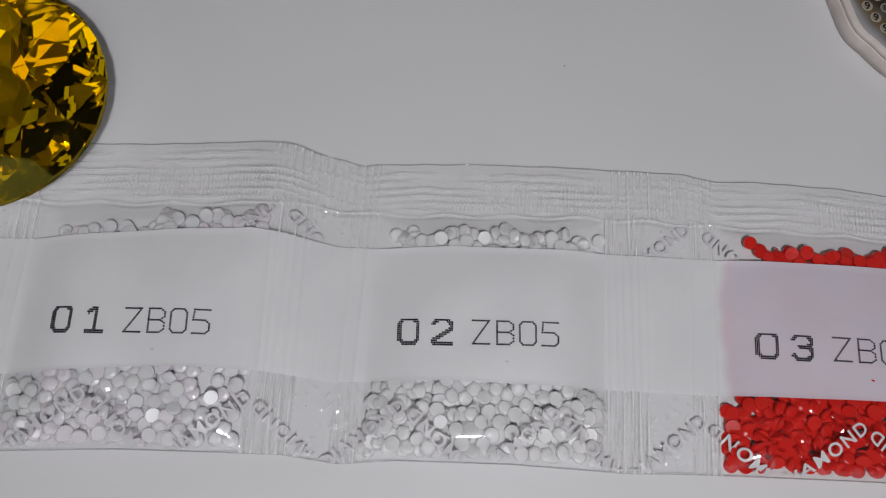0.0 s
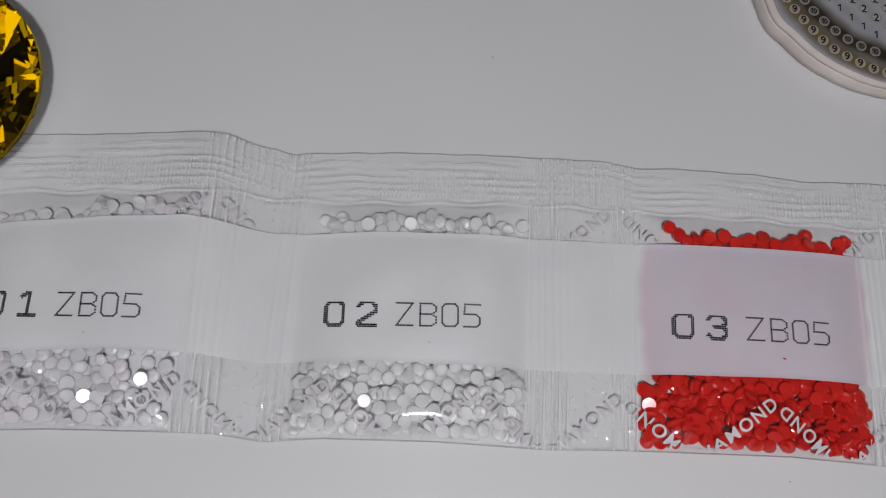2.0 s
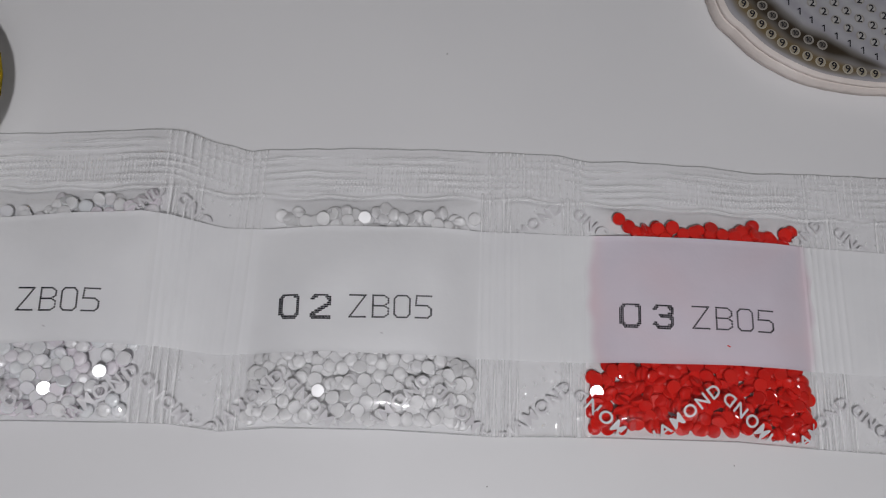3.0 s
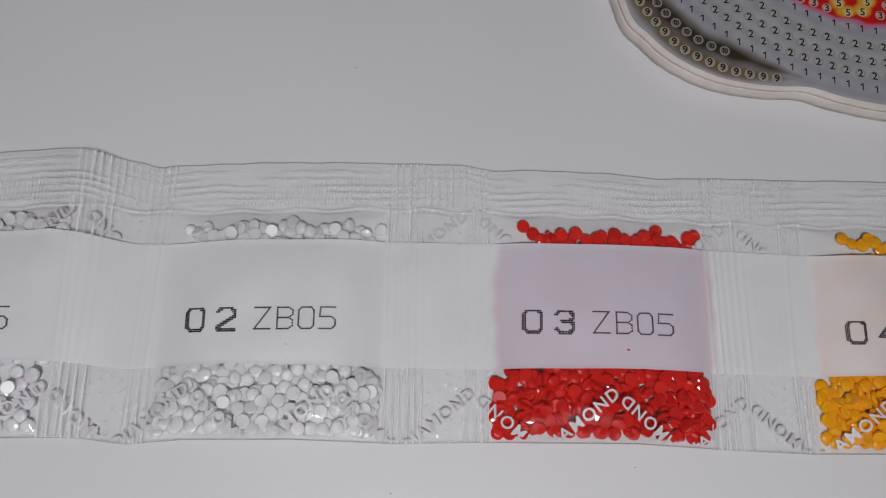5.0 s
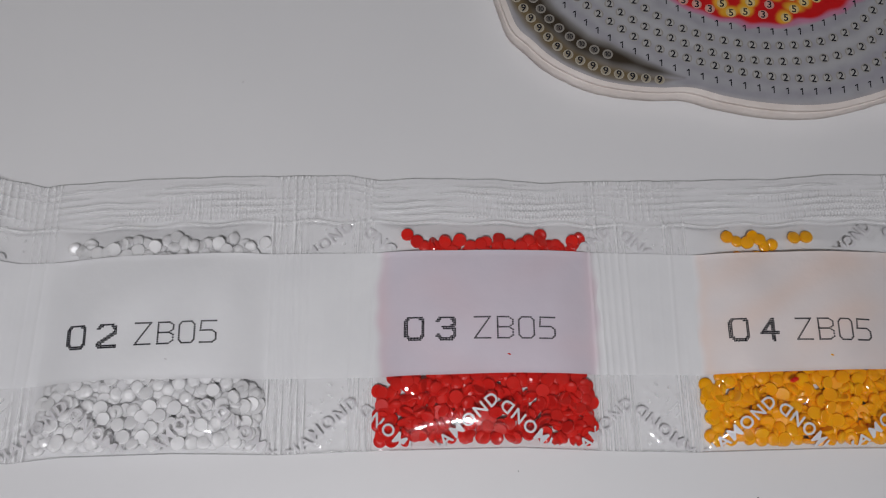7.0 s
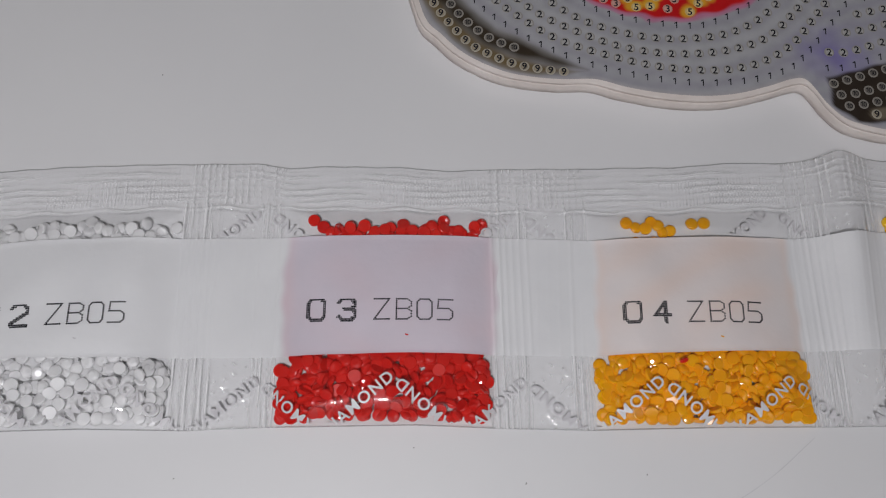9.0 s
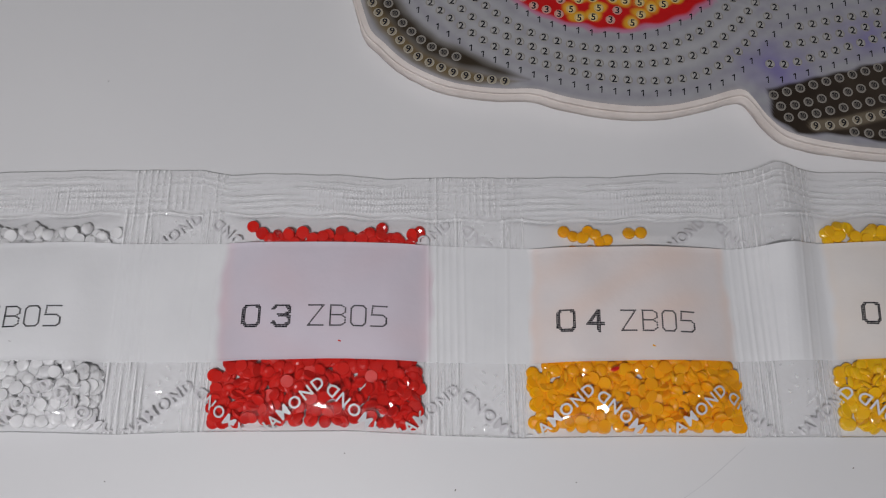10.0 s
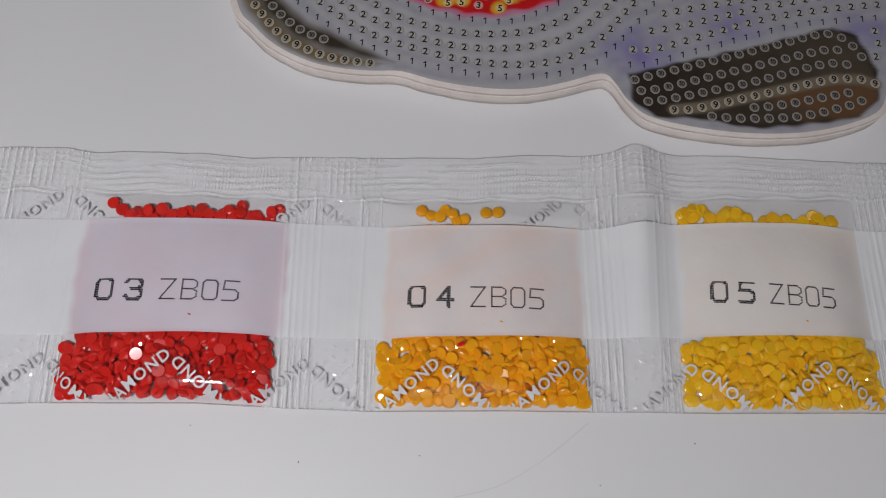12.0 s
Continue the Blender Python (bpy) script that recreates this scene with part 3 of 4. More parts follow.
def drill_pile(seed, cell, material, label, upper, fill=1.0, clear_right=0.0, singles=(), tilted=0.85):
    rng = random.Random(seed)
    mesh = drill_mesh("drill", material)
    pile = tagged(new("drill_pile"), label, "craft drills", "drills in the bags")
    a, b = cell
    low = lambda x: line_at(BOTTOM, x) + 1.75
    high = lambda x: line_at(LABEL_LOW, x) + 2.6
    spots = []
    for gap, z0, tries, margin, tilt in ((1.95, 0.25, 2600, 0.9, 0.25), (1.7, 0.85, int(2600 * fill), 1.0, 0.55), (1.95, 1.5, int(2300 * fill), 1.4, 0.7)):
        for x, y in scatter(rng, a + margin, b - margin, low, high, gap, tries):
            if clear_right and x > b - clear_right and rng.random() < 0.7:
                continue
            near = y > line_at(LABEL_LOW, x) - 1.8
            lean = 0.05 if near else tilted * tilt * min(1.0, 0.2 + min(x - a, b - x) / 6)
            z = min(z0, (room_over(x, y) if near else float(film_height(x, y))) - 1.15 - 1.2 * lean)
            if near and z < 0.02:
                continue
            spots.append((x, y, max(z, 0.02), lean))
    for x0, x1, reach, gap in upper:
        base = lambda x: line_at(LABEL_TOP, x) - 2.5
        tip = lambda x: line_at(LABEL_TOP, x) + reach * (0.75 + 0.25 * math.sin(x * 0.7))
        for z0, tries in ((0.25, 600), (0.9, 420)):
            for x, y in scatter(rng, x0, x1, base, tip, gap, tries):
                near = y < line_at(LABEL_TOP, x) + 1.6
                z = min(z0, (room_over(x, y) if near else float(film_height(x, y))) - 1.25)
                if near and z < -0.2:
                    continue
                spots.append((x, y, max(0.02, z), 0.04 if near else 0.3))
    spots += [(x, y, 0.25 + 0.5 * rng.random(), 0.12) for x, y in singles]
    for x, y, z, tilt in spots:
        lay_drill(rng, mesh, pile, x, y, z, tilt, rng.random() < 0.45)
    # those hidden behind the white band, in one mesh
    bm = bmesh.new()
    under = lambda x: line_at(LABEL_LOW, x) + 2.6
    over = lambda x: line_at(LABEL_TOP, x) - 2.6
    for x, y in scatter(rng, a + 3.5, b - 3.5, under, over, 2.1, 2500):
        z = min(1.6, room_over(x, y) - 1.25)
        if z < 0.02:
            continue
        start = len(bm.verts)
        bm.from_mesh(mesh)
        bm.verts.ensure_lookup_table()
        bmesh.ops.transform(bm, matrix=pose(x * MM, y * MM, z * MM, rng.gauss(0, 2), rng.gauss(0, 2), rng.uniform(0, 360)), verts=bm.verts[start:])
    tagged(part("hidden_drill", bm, material, pile), kind="stuff")
    return pile


drill_pile(1, CELLS[0], WHITE_AB, "loose white iridescent round drills inside a clear bag", [(-140, -122, 2.2, 2.5), (-123, -104.5, 4.0, 2.0)], 0.7, 9, tilted=0.4)
drill_pile(2, CELLS[1], WHITE, "loose plain white round drills inside a clear bag", [(-81, -43.5, 4.2, 1.8)], tilted=0.4)
drill_pile(3, CELLS[2], RED, "loose glossy red round drills inside a clear bag", [(-12, 8, 3.2, 1.8), (7.5, 20.8, 4.0, 1.8)], singles=((-15.2, 17.0), (-13.2, 15.6)))
drill_pile(4, CELLS[3], ORANGE, "loose orange round drills inside a clear bag", [(50, 60, -0.6, 2.3)], singles=((50.3, 17.2), (52.3, 16.2), (54.2, 15.9), (55.4, 17.1), (57.0, 16.6), (57.9, 15.2), (59.6, 15.7), (64.2, 17.0), (66.8, 17.2)))
drill_pile(5, CELLS[4], YELLOW_AB, "loose yellow iridescent round drills inside a clear bag", [(107, 120, 4.3, 2.0), (119, 132, 2.2, 2.1), (133, 142.5, 3.0, 2.1)])

# ---- the painting board with numbered places ----
OUTLINE = [(6.8, 65.9), (11.5, 59.3), (17, 54.4), (24.7, 50.7), (31.7, 49.3), (38.2, 48.9), (44.9, 49), (51.6, 47.2), (59, 45.9), (67.6, 45.3), (75.3, 45.9), (82.6, 47.8), (88.2, 49.7), (91.2, 49.8), (93.2, 47.5), (95.8, 43.4), (100.4, 39.6), (111, 37.2), (123, 36.2), (135.2, 36.9), (145.8, 39.5), (152.4, 42.8), (155, 47.6), (157.5, 56), (163, 72), (162, 95), (148, 118), (120, 134), (80, 140), (40, 133), (14, 112), (3, 88)]
MIDDLE = np.array((80.0, 88.0))
THICK = 4.6
board = tagged(new("painting_board"), "round-edged white board printed with tiny numbered circles, lying flat", "craft board")
rim = smooth_line(OUTLINE, 0.8, closed=True)


def slab(name, inset, z0, z1, material, parent, label="", rough=0.0):
    """An upright edge round the outline, with a flat top, set in by a little."""
    ways = rim - MIDDLE
    far = np.linalg.norm(ways, axis=1)[:, None]
    rng = np.random.RandomState(4)
    wob = np.convolve(rng.randn(len(rim) + 8), np.ones(9) / 9, "valid")[:, None] * rough
    wob0 = np.convolve(rng.randn(len(rim) + 2), np.ones(3) / 3, "valid")[:, None]
    levels = [(inset + 1.6, z0), (inset + 1.5, z0 + 0.42 * (rough > 0.1)), (inset - 0.5 * rough * wob0, z0 + 0.06 + 0.4 * (rough > 0.1)), (inset + 0.3 * rough * wob0, (z0 + z1) / 2), (inset, z1 - 0.08), (inset + 0.08, z1)]
    rings = [np.c_[MIDDLE + ways * (1 - (d + wob) / far), np.full(len(rim), z)] for d, z in levels]
    rings += [np.c_[MIDDLE + ways * f, np.full(len(rim), z1)] for f in (0.9, 0.45, 0.02)]
    grid = np.stack(rings)
    grid = np.concatenate([grid, grid[:, :1]], 1) * MM
    return sheet(name, grid[..., 0], grid[..., 1], grid[..., 2], material, parent, label)


slab("board_core", -1.55, 0.0, 3.6, BOARD, board, "raw white edge of the thick board", 0.13)
slab("board_sheet", -1.2, 3.6, THICK, BOARD, board, "white top layer of the board", 0.05)

# rows of numbered places
ROW_1_OUT = [(14.5, 72.5), (22.1, 64.8), (31.4, 58.3), (42.3, 53.2), (53.8, 50.1), (65.9, 48.5), (78.3, 49.2), (87.4, 52), (92.3, 56), (98.5, 63.2), (105.5, 72)]
ROW_2_A = [(20, 71.5), (27, 65.5), (36.7, 58.9), (48, 54.9), (59.8, 52.2), (72.1, 51.6), (81.4, 53.5), (89.3, 58.2), (95.6, 65.4), (101, 72)]
ROW_2_B = [(24.5, 72.5), (31.7, 66.1), (39.1, 61.8), (50.5, 57.3), (62.4, 55.5), (74.8, 56.6), (84, 60), (91, 66.5), (96.5, 73)]
ROW_2_C = [(30, 73), (39.2, 65.8), (47.3, 61.9), (59.2, 59.4), (71.6, 60), (80.4, 63.1), (87, 68.5), (91, 73.5)]
ROW_1_IN = [(37.5, 72.5), (45.4, 66.8), (54, 64.1), (66.2, 62.7), (72.3, 63.8), (80.7, 68.3), (86, 73)]
ROW_9_LEFT = [(8, 70), (11, 65.1), (14.5, 60.6), (18.6, 56.5), (26.5, 52.7), (32.2, 51.4), (38.2, 50.7)]
ROW_10_LEFT = [(11.3, 70.5), (15.4, 64.5), (21.8, 58.9), (30, 55.6)]
WING_1 = [(105.5, 66.4), (124, 70.7), (140, 75)]
WING_2 = [(102.2, 61.6), (108.3, 62.9), (130.3, 69.3), (146, 73.2)]
WING_3 = [(97.6, 56.5), (103.9, 57.2), (128.3, 65.5), (144, 69), (157, 70.9)]
WING_4 = [(96.5, 52.5), (99.7, 52.6), (108.8, 55.5), (133.4, 63.7), (146.2, 66), (155.7, 67.2)]
WING_5 = [(97.5, 48.7), (119, 55.2), (134.5, 60.1), (140.7, 62), (143.8, 62.4), (146.8, 61.4), (149, 59.3), (150.6, 56.7), (151.4, 53.8)]
WING_6 = [(98.8, 46), (105.1, 47.2), (139.3, 57.3), (145.7, 58.2)]
WING_7 = [(100.2, 43.3), (106.8, 44.5), (125.6, 49.4), (141.1, 54.2), (147.4, 54.4)]
WING_8 = [(105.9, 41.4), (112.2, 42.2), (137.3, 49), (143.5, 50.5), (149.9, 50.6), (152.8, 49.6)]
WING_9 = [(124.1, 42.6), (130.6, 43.5), (146.3, 47.1)]
WING_10 = [(114.3, 40.1), (120.6, 39.8), (133.5, 40.6), (146, 43.9), (151.7, 46.7)]
FIVES = [(55.2, 72.1), (58.4, 72.6), (63, 72.6), (65.9, 72.1), (69.2, 71.7), (71.8, 70.3), (74.7, 71.4), (77.5, 72.9), (53.3, 69.5), (59.7, 70), (55.1, 67.3), (58.3, 67.6), (69.3, 68.5), (67.2, 66.3)]
THREES = [(44.8, 70.2), (47.7, 69.3), (50.5, 68.2), (63.9, 69.5), (62.2, 67), (42.3, 72.4), (51, 72)]
DARK = [(96.4, 50), (112, 54.4), (127.8, 58.8), (144.9, 64.2), (150.5, 62), (153.7, 53), (153, 45.5), (147.9, 41.1), (135.3, 38.7), (125, 37.4), (111.2, 39.3), (101.6, 39.6), (96.6, 43.5)]


def inside(px, py, poly):
    """How deep places lie inside a closed outline (below zero outside)."""
    ring = list(poly) + [poly[0]]
    hit = np.zeros(np.shape(px), bool)
    for (ax, ay), (bx, by) in zip(ring, ring[1:]):
        cross = (ay > py) != (by > py)
        hit ^= cross & (px < (bx - ax) * (py - ay) / ((by - ay) or 1e-9) + ax)
    return np.where(hit, 1, -1) * away(px, py, ring)


def blend(col, other, amount):
    return col + (np.array(other) - col) * np.clip(amount, 0, 1)[..., None]


def printed_face():
    """The coloured printed sheet: white petals, red heart, brown leaves."""
    ways = rim - MIDDLE
    far = np.linalg.norm(ways, axis=1)[:, None]
    inner = MIDDLE + ways
    steps = np.r_[np.linspace(0.02, 0.3, 6), np.linspace(0.33, 1, 130)]
    grid = np.stack([MIDDLE + (inner - MIDDLE) * s for s in steps])
    grid = np.concatenate([grid, grid[:, :1]], 1)
    x, y = grid[..., 0], grid[..., 1]
    rip = 0.5 * np.sin(x * 0.9 + 1.7 * np.sin(y * 0.35)) + 0.5 * np.sin(y * 1.1 + 2.1 * np.sin(x * 0.27) + 1)
    col = np.zeros((*x.shape, 3)) + (0.41, 0.41, 0.435)
    col = blend(col, (0.47, 0.475, 0.48), 0.6 * np.exp(-(away(x, y, ROW_2_B) / 3.0) ** 2))
    col = blend(col, (0.32, 0.31, 0.36), 0.5 * (0.5 + 0.5 * np.sin(np.hypot(x - 62, y - 100) * 1.7 + rip * 0.6)) * (x < 100))
    col = blend(col, (0.34, 0.33, 0.40), 0.6 * (x > 96) * (0.5 + 0.5 * np.sin((y - 0.28 * x) * 1.5 + rip)))
    # purple shade
    for cx, cy, r in ((97.5, 57.0, 5.5), (101, 53.6, 4.0), (153, 63.5, 4.5), (121, 64.0, 5.0)):
        col = blend(col, (0.22, 0.19, 0.42), 0.85 * np.exp(-(((x - cx) / 1.5) ** 2 + (y - cy) ** 2) / r ** 2 * 1.3) * (0.8 + 0.3 * rip))
    # left leaf
    taper = np.interp(x, [8, 28, 36, 44], [1.0, 0.95, 0.6, 0.12])
    dark_leaf = ROW_10_LEFT + [(36, 53.3), (43.5, 51.2)]
    tan_leaf = ROW_9_LEFT + [(43.5, 50.9)]
    leaf = np.minimum(away(x, y, dark_leaf), away(x, y, tan_leaf) + 0.6)
    col = blend(col, (0.28, 0.27, 0.26), np.clip((3.8 * taper - leaf) / 1.6, 0, 1))
    col = blend(col, (0.17, 0.125, 0.065), np.clip((2.4 * taper - away(x, y, tan_leaf) + 0.3 * rip) / 1.6, 0, 1))
    col = blend(col, (0.042, 0.031, 0.02), np.clip((3.1 * taper - away(x, y, dark_leaf) + 0.3 * rip) / 2.1, 0, 1))
    # right leaf
    deep = inside(x, y, DARK)
    col = blend(col, (0.032, 0.023, 0.017), np.clip((deep + 0.5 + 0.35 * rip) / 0.8, 0, 1))
    col = blend(col, (0.085, 0.066, 0.048), 0.8 * np.clip((deep - 0.2) / 1.5, 0, 1) * np.clip((x - 104 + 6 * rip) / 42, 0, 1))
    under = np.clip((deep + 0.3) / 1.0, 0, 1) * np.clip((132 + 4 * rip - (y - 40) * 2 - x) / -14, 0, 1) * (y < np.interp(x, [105, 124, 144, 155], [41.5, 45.5, 50.5, 50]))
    col = blend(col, (0.15, 0.075, 0.035), 0.8 * under)
    col = blend(col, (0.19, 0.155, 0.11), 0.95 * np.clip((1.7 - away(x, y, WING_8)) / 0.7, 0, 1))
    # red heart with yellow flames
    heart = 36.0 - np.hypot(x - 62.5, y - 100.5) + 0.5 * rip
    second = 16.0 - np.hypot(x - 126, y - 91.5) + 0.6 * rip
    red = np.maximum(heart, second)
    col = blend(col, (0.62, 0.10, 0.28), np.clip((red + 1.2) / 0.8, 0, 1) * 0.6)
    col = blend(col, (0.60, 0.010, 0.012), np.clip(red / 0.8, 0, 1))
    flame = np.full(x.shape, 9.0)
    for fx, fy in FIVES:
        flame = np.minimum(flame, np.hypot((x - fx) * 0.8, y - fy - 0.4))
    gold = np.clip((1.9 - flame + 0.6 * rip) / 0.8, 0, 1) * np.clip(heart / 0.6, 0, 1)
    col = blend(col, (0.78, 0.42, 0.03), 0.9 * gold)
    col = blend(col, (0.80, 0.62, 0.20), 0.5 * np.clip((1.1 - flame) / 0.6, 0, 1) * np.clip(heart / 0.6, 0, 1))
    # pale border
    edge = (1 - np.repeat(steps[:, None], x.shape[1], 1)) * np.r_[far, far[:1]].T
    col = blend(col, (0.46, 0.44, 0.45), 0.8 * np.clip((1.1 - edge) / 0.8, 0, 1) * (deep < -0.2))
    ob = sheet("printed_face", x * MM, y * MM, np.full(x.shape, THICK * MM + 0.00006), PRINT, board, "glossy print of pale petals, red heart and brown leaves")
    ink = ob.data.color_attributes.new("ink", "FLOAT_COLOR", "POINT")
    ink.data.foreach_set("color", np.concatenate([col, np.ones((*x.shape, 1))], -1).ravel())
    return ob


face = printed_face()


def ring_mesh(kind):
    """A small printed place: a flat disc with a slightly raised rim."""
    bm = bmesh.new()
    n = 16
    levels = ((1.13, 0.0), (1.05, 0.04), (0.88, 0.04), (0.80, 0.02))
    rings = [[bm.verts.new((r * MM * math.cos(2 * math.pi * k / n), r * MM * math.sin(2 * math.pi * k / n), z * MM)) for k in range(n)] for r, z in levels]
    for a, b in zip(rings, rings[1:]):
        for k in range(n):
            bm.faces.new((a[k], a[(k + 1) % n], b[(k + 1) % n], b[k]))
    bm.faces.new(rings[-1]).material_index = 1
    mesh = bpy.data.meshes.new("place")
    bm.to_mesh(mesh)
    bm.free()
    return mesh


def ring_material(name, color):
    return mottled(name, tuple(c * 0.9 for c in color), color, 0.4, 500, 900, 0.1)


def numeral_mesh(kind):
    """A printed number for one place; its ones have a flag."""
    bm = bmesh.new()

    def one(x, h):
        w = 0.15 * h
        pts = [(x, 0), (x + w, 0), (x + w, h), (x + 0.2 * w, h), (x - 1.7 * w, 0.80 * h), (x - 1.7 * w, 0.64 * h), (x, 0.76 * h)]
        bm.faces.new([bm.verts.new((px, py, 0)) for px, py in pts])

    if kind == "1":
        one(0, 1.62)
    elif kind == "10":
        one(0, 1.15)
        start = len(bm.verts)
        bm.from_mesh(letter_mesh("0", 1.6, 0.012, "LEFT"))
        bm.verts.ensure_lookup_table()
        bmesh.ops.translate(bm, vec=(0.22, 0, 0), verts=bm.verts[start:])
    else:
        bm.from_mesh(letter_mesh(kind, 2.35, 0.022))
    mesh = bpy.data.meshes.new("numeral")
    bm.to_mesh(mesh)
    bm.free()
    return mesh


PLACES = {}
for kind, rim_color, color in (("1", (0.42, 0.42, 0.44), (0.44, 0.44, 0.455)), ("2", (0.34, 0.325, 0.30), (0.44, 0.43, 0.42)), ("9", (0.42, 0.385, 0.31), (0.34, 0.295, 0.215)),
                               ("10", (0.30, 0.28, 0.25), (0.15, 0.135, 0.115)), ("5", (0.66, 0.48, 0.2), (0.76, 0.60, 0.28)), ("3", (0.62, 0.30, 0.25), (0.66, 0.38, 0.32))):
    mesh = ring_mesh(kind)
    mesh.materials.append(ring_material("place_ring_" + kind, rim_color))
    mesh.materials.append(ring_material("place_middle_" + kind, color))
    digits = numeral_mesh(kind)
    at = np.array([v.co[:] for v in digits.vertices])
    shift = (at.max(0) + at.min(0)) / 2
    for v in digits.vertices:
        v.co = (v.co - Vector(shift)) * MM
    digits.materials.clear()
    digits.materials.append(INK)
    PLACES[kind] = (mesh, digits)


def place(kind, x, y, turn):
    mesh, digits = PLACES[kind]
    if kind != "1":
        spot = new("place", mesh)
        spot.parent = board
        spot.matrix_basis = pose(x * MM, y * MM, THICK * MM + 0.00009, 0, 0, turn)
    sign = new("numeral", digits)
    sign.parent = board
    sign.matrix_basis = pose(x * MM, y * MM, THICK * MM + 0.00017, 0, 0, -4)


def row(kind, line, step=3.05, through_point=None):
    """Places at even steps along a line, one of them on the given point."""
    fine = smooth_line(line, 0.1)
    first = 0
    if through_point:
        first = int(np.argmin(np.hypot(fine[:, 0] - through_point[0], fine[:, 1] - through_point[1]))) % round(step * 10)
    run = np.arange(first * 0.1, (len(fine) - 1) * 0.1, step)
    for x, y in zip(np.interp(run, np.arange(len(fine)) * 0.1, fine[:, 0]), np.interp(run, np.arange(len(fine)) * 0.1, fine[:, 1])):
        place(kind, x, y, 0)


row("1", ROW_1_OUT, 3.06, (65.9, 48.5))
row("2", ROW_2_A, 3.06, (65.9, 51.5))
row("2", ROW_2_B, 3.08, (62.4, 55.5))
row("2", ROW_2_C, 3.08, (65.3, 59.5))
row("1", ROW_1_IN, 3.05, (66.2, 62.7))
row("9", ROW_9_LEFT, 2.9, (29.4, 52.0))
row("10", ROW_10_LEFT, 3.0, (24.4, 57.7))
row("1", [(107.5, 70.6), (124, 74.5)], 3.2)
for kind, line in (("2", WING_1), ("2", WING_2), ("2", WING_3), ("1", WING_4), ("10", WING_5), ("10", WING_6), ("10", WING_7), ("9", WING_8), ("10", WING_9), ("10", WING_10)):
    row(kind, line, 3.21)
for x, y in FIVES:
    place("5", x, y, 0)
for x, y in THREES:
    place("3", x, y, 0)
for x, y in ((154.8, 63.6), (155.2, 60.3), (154, 56.7)):
    place("2", x, y, 0)


# ---- the yellow crystal: a thick faceted stone with a mirrored back ----
def crystal(cx, cy, z0, radius):
    stone = tagged(new("crystal"), "large round faceted yellow crystal with a mirrored back", "crystal")
    stone.matrix_basis = pose(cx, cy, z0, 0, 0, 11)
    n = 8

    def ring(bm, r, z, count, phase):
        return [bm.verts.new((radius * r * math.cos(2 * math.pi * (k + phase) / count), radius * r * math.sin(2 * math.pi * (k + phase) / count), radius * z)) for k in range(count)]

    def lower(bm, rim_ring, drop):
        """The pointed underside: kites and narrow triangles down to a small flat."""
        mid = ring(bm, 0.64, 0.10 - drop, n, 0.5)
        foot = ring(bm, 0.30, 0.0 - drop, n, 0.0)
        for k in range(n):
            e = (k + 1) % n
            for q in range(4):
                bm.faces.new((rim_ring[4 * k + q], mid[k], rim_ring[(4 * k + q + 1) % (4 * n)]))
            bm.faces.new((rim_ring[4 * e], mid[k], foot[e], mid[e]))
            bm.faces.new((mid[k], foot[k], foot[e]))
        bm.faces.new(foot[::-1])

    bm = bmesh.new()
    table = ring(bm, 0.50, 0.56, n, 0.0)
    star = ring(bm, 0.72, 0.49, n, 0.5)
    high = ring(bm, 1.0, 0.33, 4 * n, 0.0)
    low = ring(bm, 1.0, 0.28, 4 * n, 0.0)
    bm.faces.new(table)
    for k in range(n):
        e = (k + 1) % n
        bm.faces.new((table[k], star[k], table[e]))
        bm.faces.new((table[e], star[k], high[4 * e], star[e]))
        for q in range(4):
            bm.faces.new((star[k], high[4 * k + q], high[(4 * k + q + 1) % (4 * n)]))
    for k in range(4 * n):
        bm.faces.new((low[k], low[(k + 1) % (4 * n)], high[(k + 1) % (4 * n)], high[k]))
    lower(bm, low, 0.0)
    bmesh.ops.recalc_face_normals(bm, faces=bm.faces[:])
    part("stone_body", bm, GEM, stone, "clear yellow faceted glass")
    bm = bmesh.new()
    lower(bm, ring(bm, 1.0, 0.276, 4 * n, 0.0), 0.006)
    bmesh.ops.recalc_face_normals(bm, faces=bm.faces[:])
    part("foil_back", bm, FOIL, stone, "mirrored foil on the underside")
    return stone


crystal(-0.1558, 0.0320, 0.0018, 0.0219)


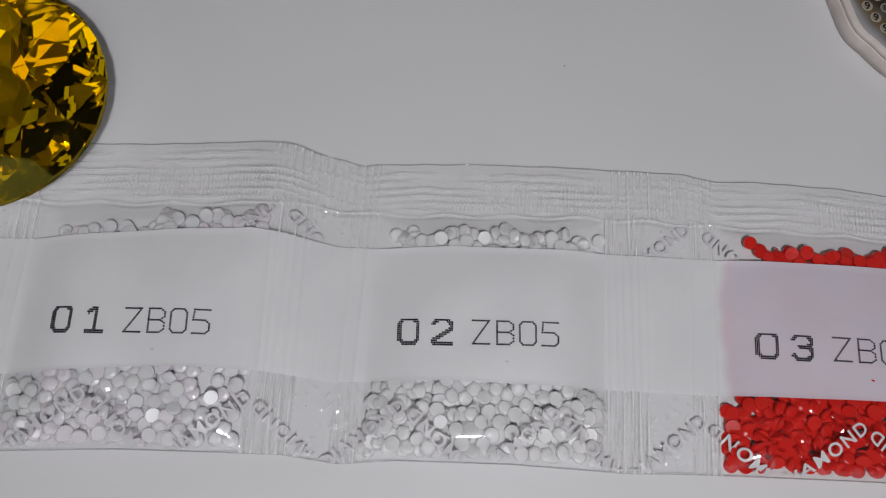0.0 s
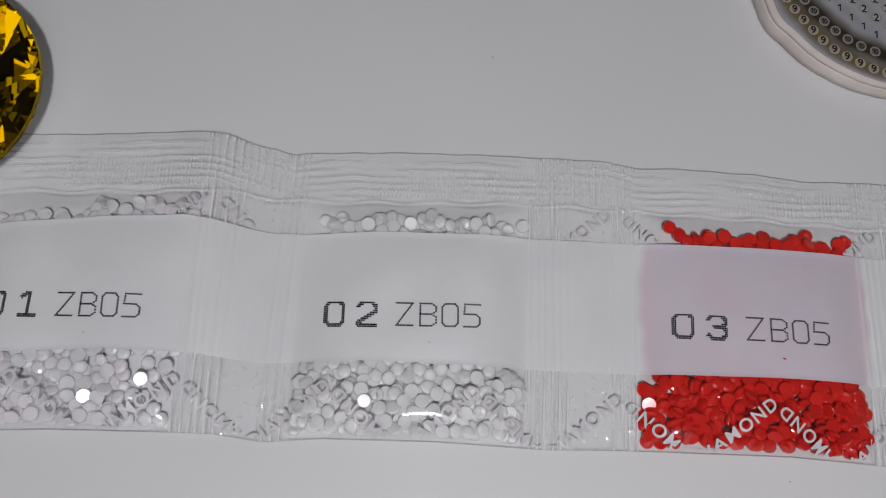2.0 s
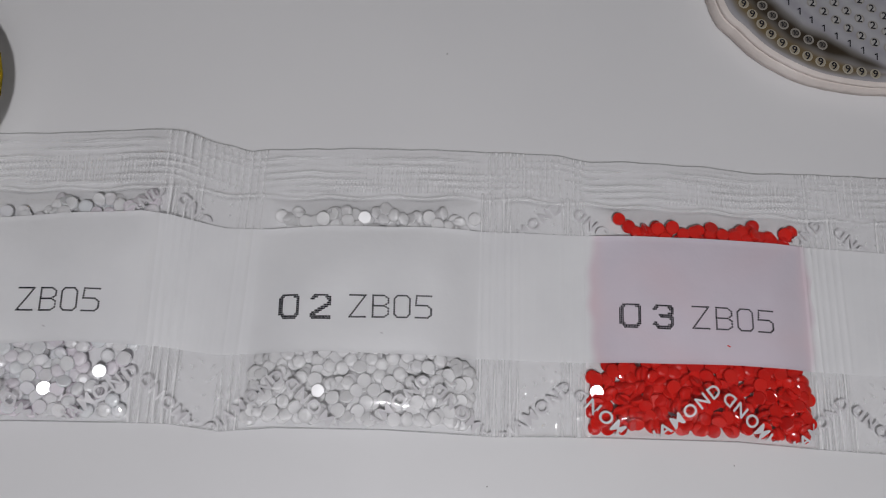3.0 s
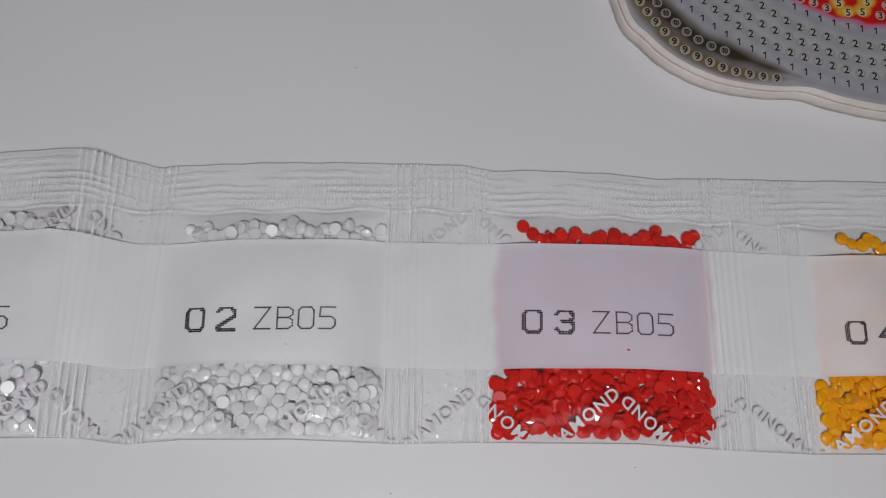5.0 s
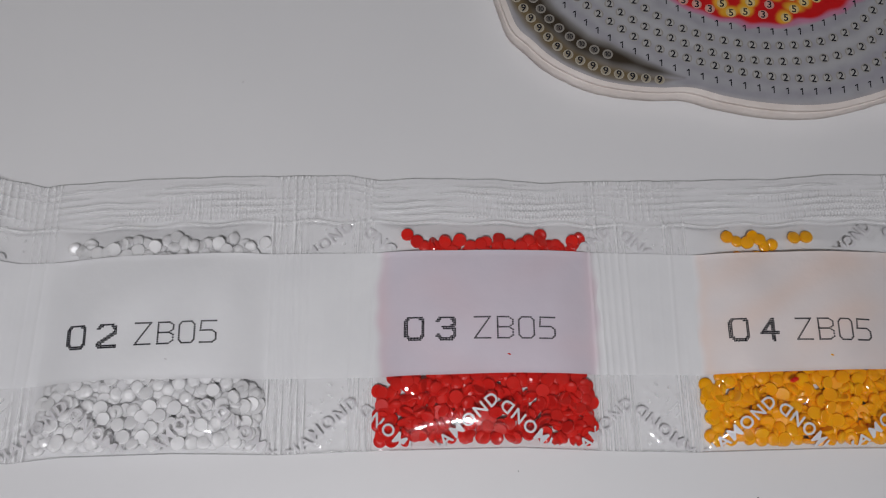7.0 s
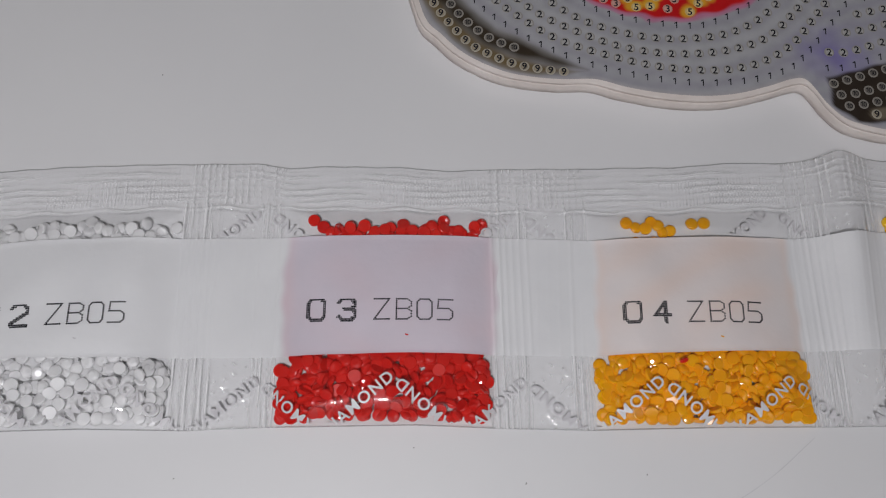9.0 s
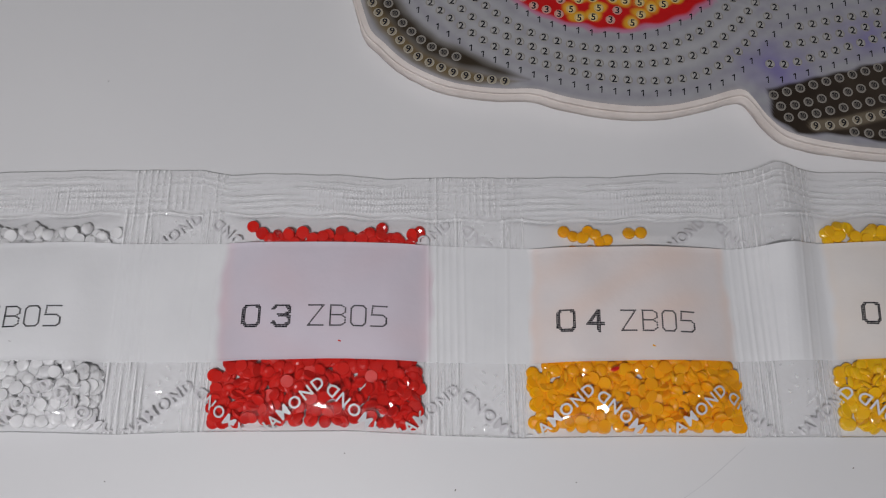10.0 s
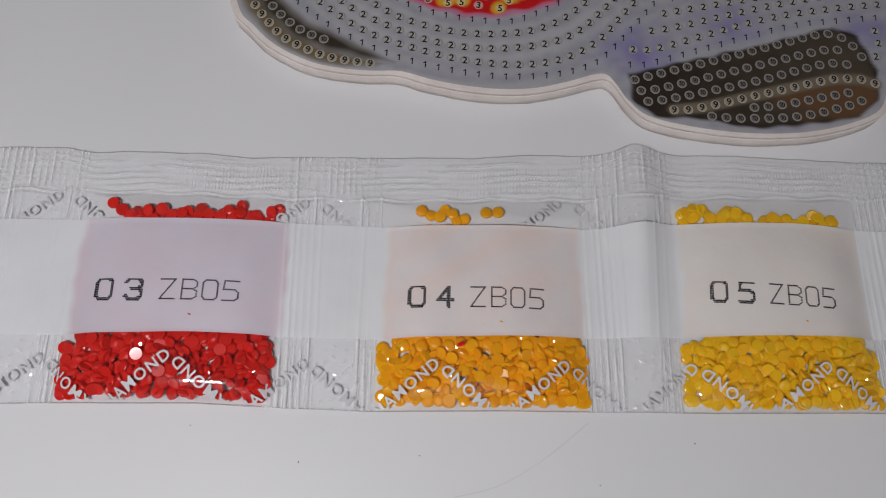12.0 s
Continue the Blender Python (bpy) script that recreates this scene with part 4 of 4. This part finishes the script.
# ---- small marks ----
def fleck(name, x, y, z, long, wide, turn, material, label, category="", parent=None):
    """A tiny flat-topped crumb, in millimetres."""
    bm = bmesh.new()
    bmesh.ops.create_icosphere(bm, subdivisions=2, radius=0.5 * MM, matrix=pose(0, 0, 0, 0, 0, turn) @ Matrix.Diagonal((long, wide, 0.5 * min(long, wide), 1)))
    for v in bm.verts:
        v.co *= 1 + 0.25 * noise.noise(v.co * 3000 + Vector((x, y, 0)))
    bmesh.ops.translate(bm, vec=(x * MM, y * MM, z * MM), verts=bm.verts)
    return tagged(part(name, bm, material, parent, label), category=category)


DUST = mottled("grey_dust", (0.14, 0.13, 0.13), (0.25, 0.24, 0.23), 0.9, 900, 2000, 0.1)
SCRATCH = mottled("scratch_line", (0.66, 0.66, 0.67), (0.73, 0.73, 0.74), 0.6, 300, 900, 0.1)
for x, y, long, turn in ((27.6, -35.4, 0.7, 70), (51.1, -33.8, 0.45, 20), (106, -30.5, 0.6, 40), (86.6, -38.8, 0.4, 0), (-39.5, -34.5, 0.35, 0), (-50.5, 51.2, 0.5, 60), (6.0, -28.8, 0.3, 10)):
    fleck("dust_speck", x, y, 0.04, 0.75 * long, 0.22, turn, DUST, "tiny grey dust crumb lying on the white table", "dust")
fibre = smooth_line([(57.9, -41.5), (66.7, -39.2), (75.6, -34.1), (84.9, -26.8)], 0.8)
ways = np.gradient(fibre, axis=0)
ways = np.c_[-ways[:, 1], ways[:, 0]] / np.linalg.norm(ways, axis=1)[:, None] * 0.10
two = np.stack([fibre - ways, fibre + ways]) * MM
sheet("scratch", two[..., 0], two[..., 1], np.full(two.shape[:2], 0.00004), SCRATCH, tabletop, "faint curved scratch in the laminate")
# small nicks in the label panels, below the code
for band_ob, x, y, material in ((bands[0], -120.4, -10.4, LETTER), (bands[1], -60.1, -8.4, LETTER), (bands[2], 4.4, -7.4, RED), (bands[3], 67.0, -7.5, ORANGE), (bands[4], 129.9, -5.9, ORANGE)):
    fleck("label_nick", x, y, float(film_height(x, y)) + 0.10, 0.75, 0.3, -20, material, "", "", band_ob)
fleck("stray_shard", 58.9, -12.3, float(film_height(58.9, -12.3)) - 0.3, 2.0, 0.9, 20, RED, "red resin shard among orange drills inside the bag", "drill shard")
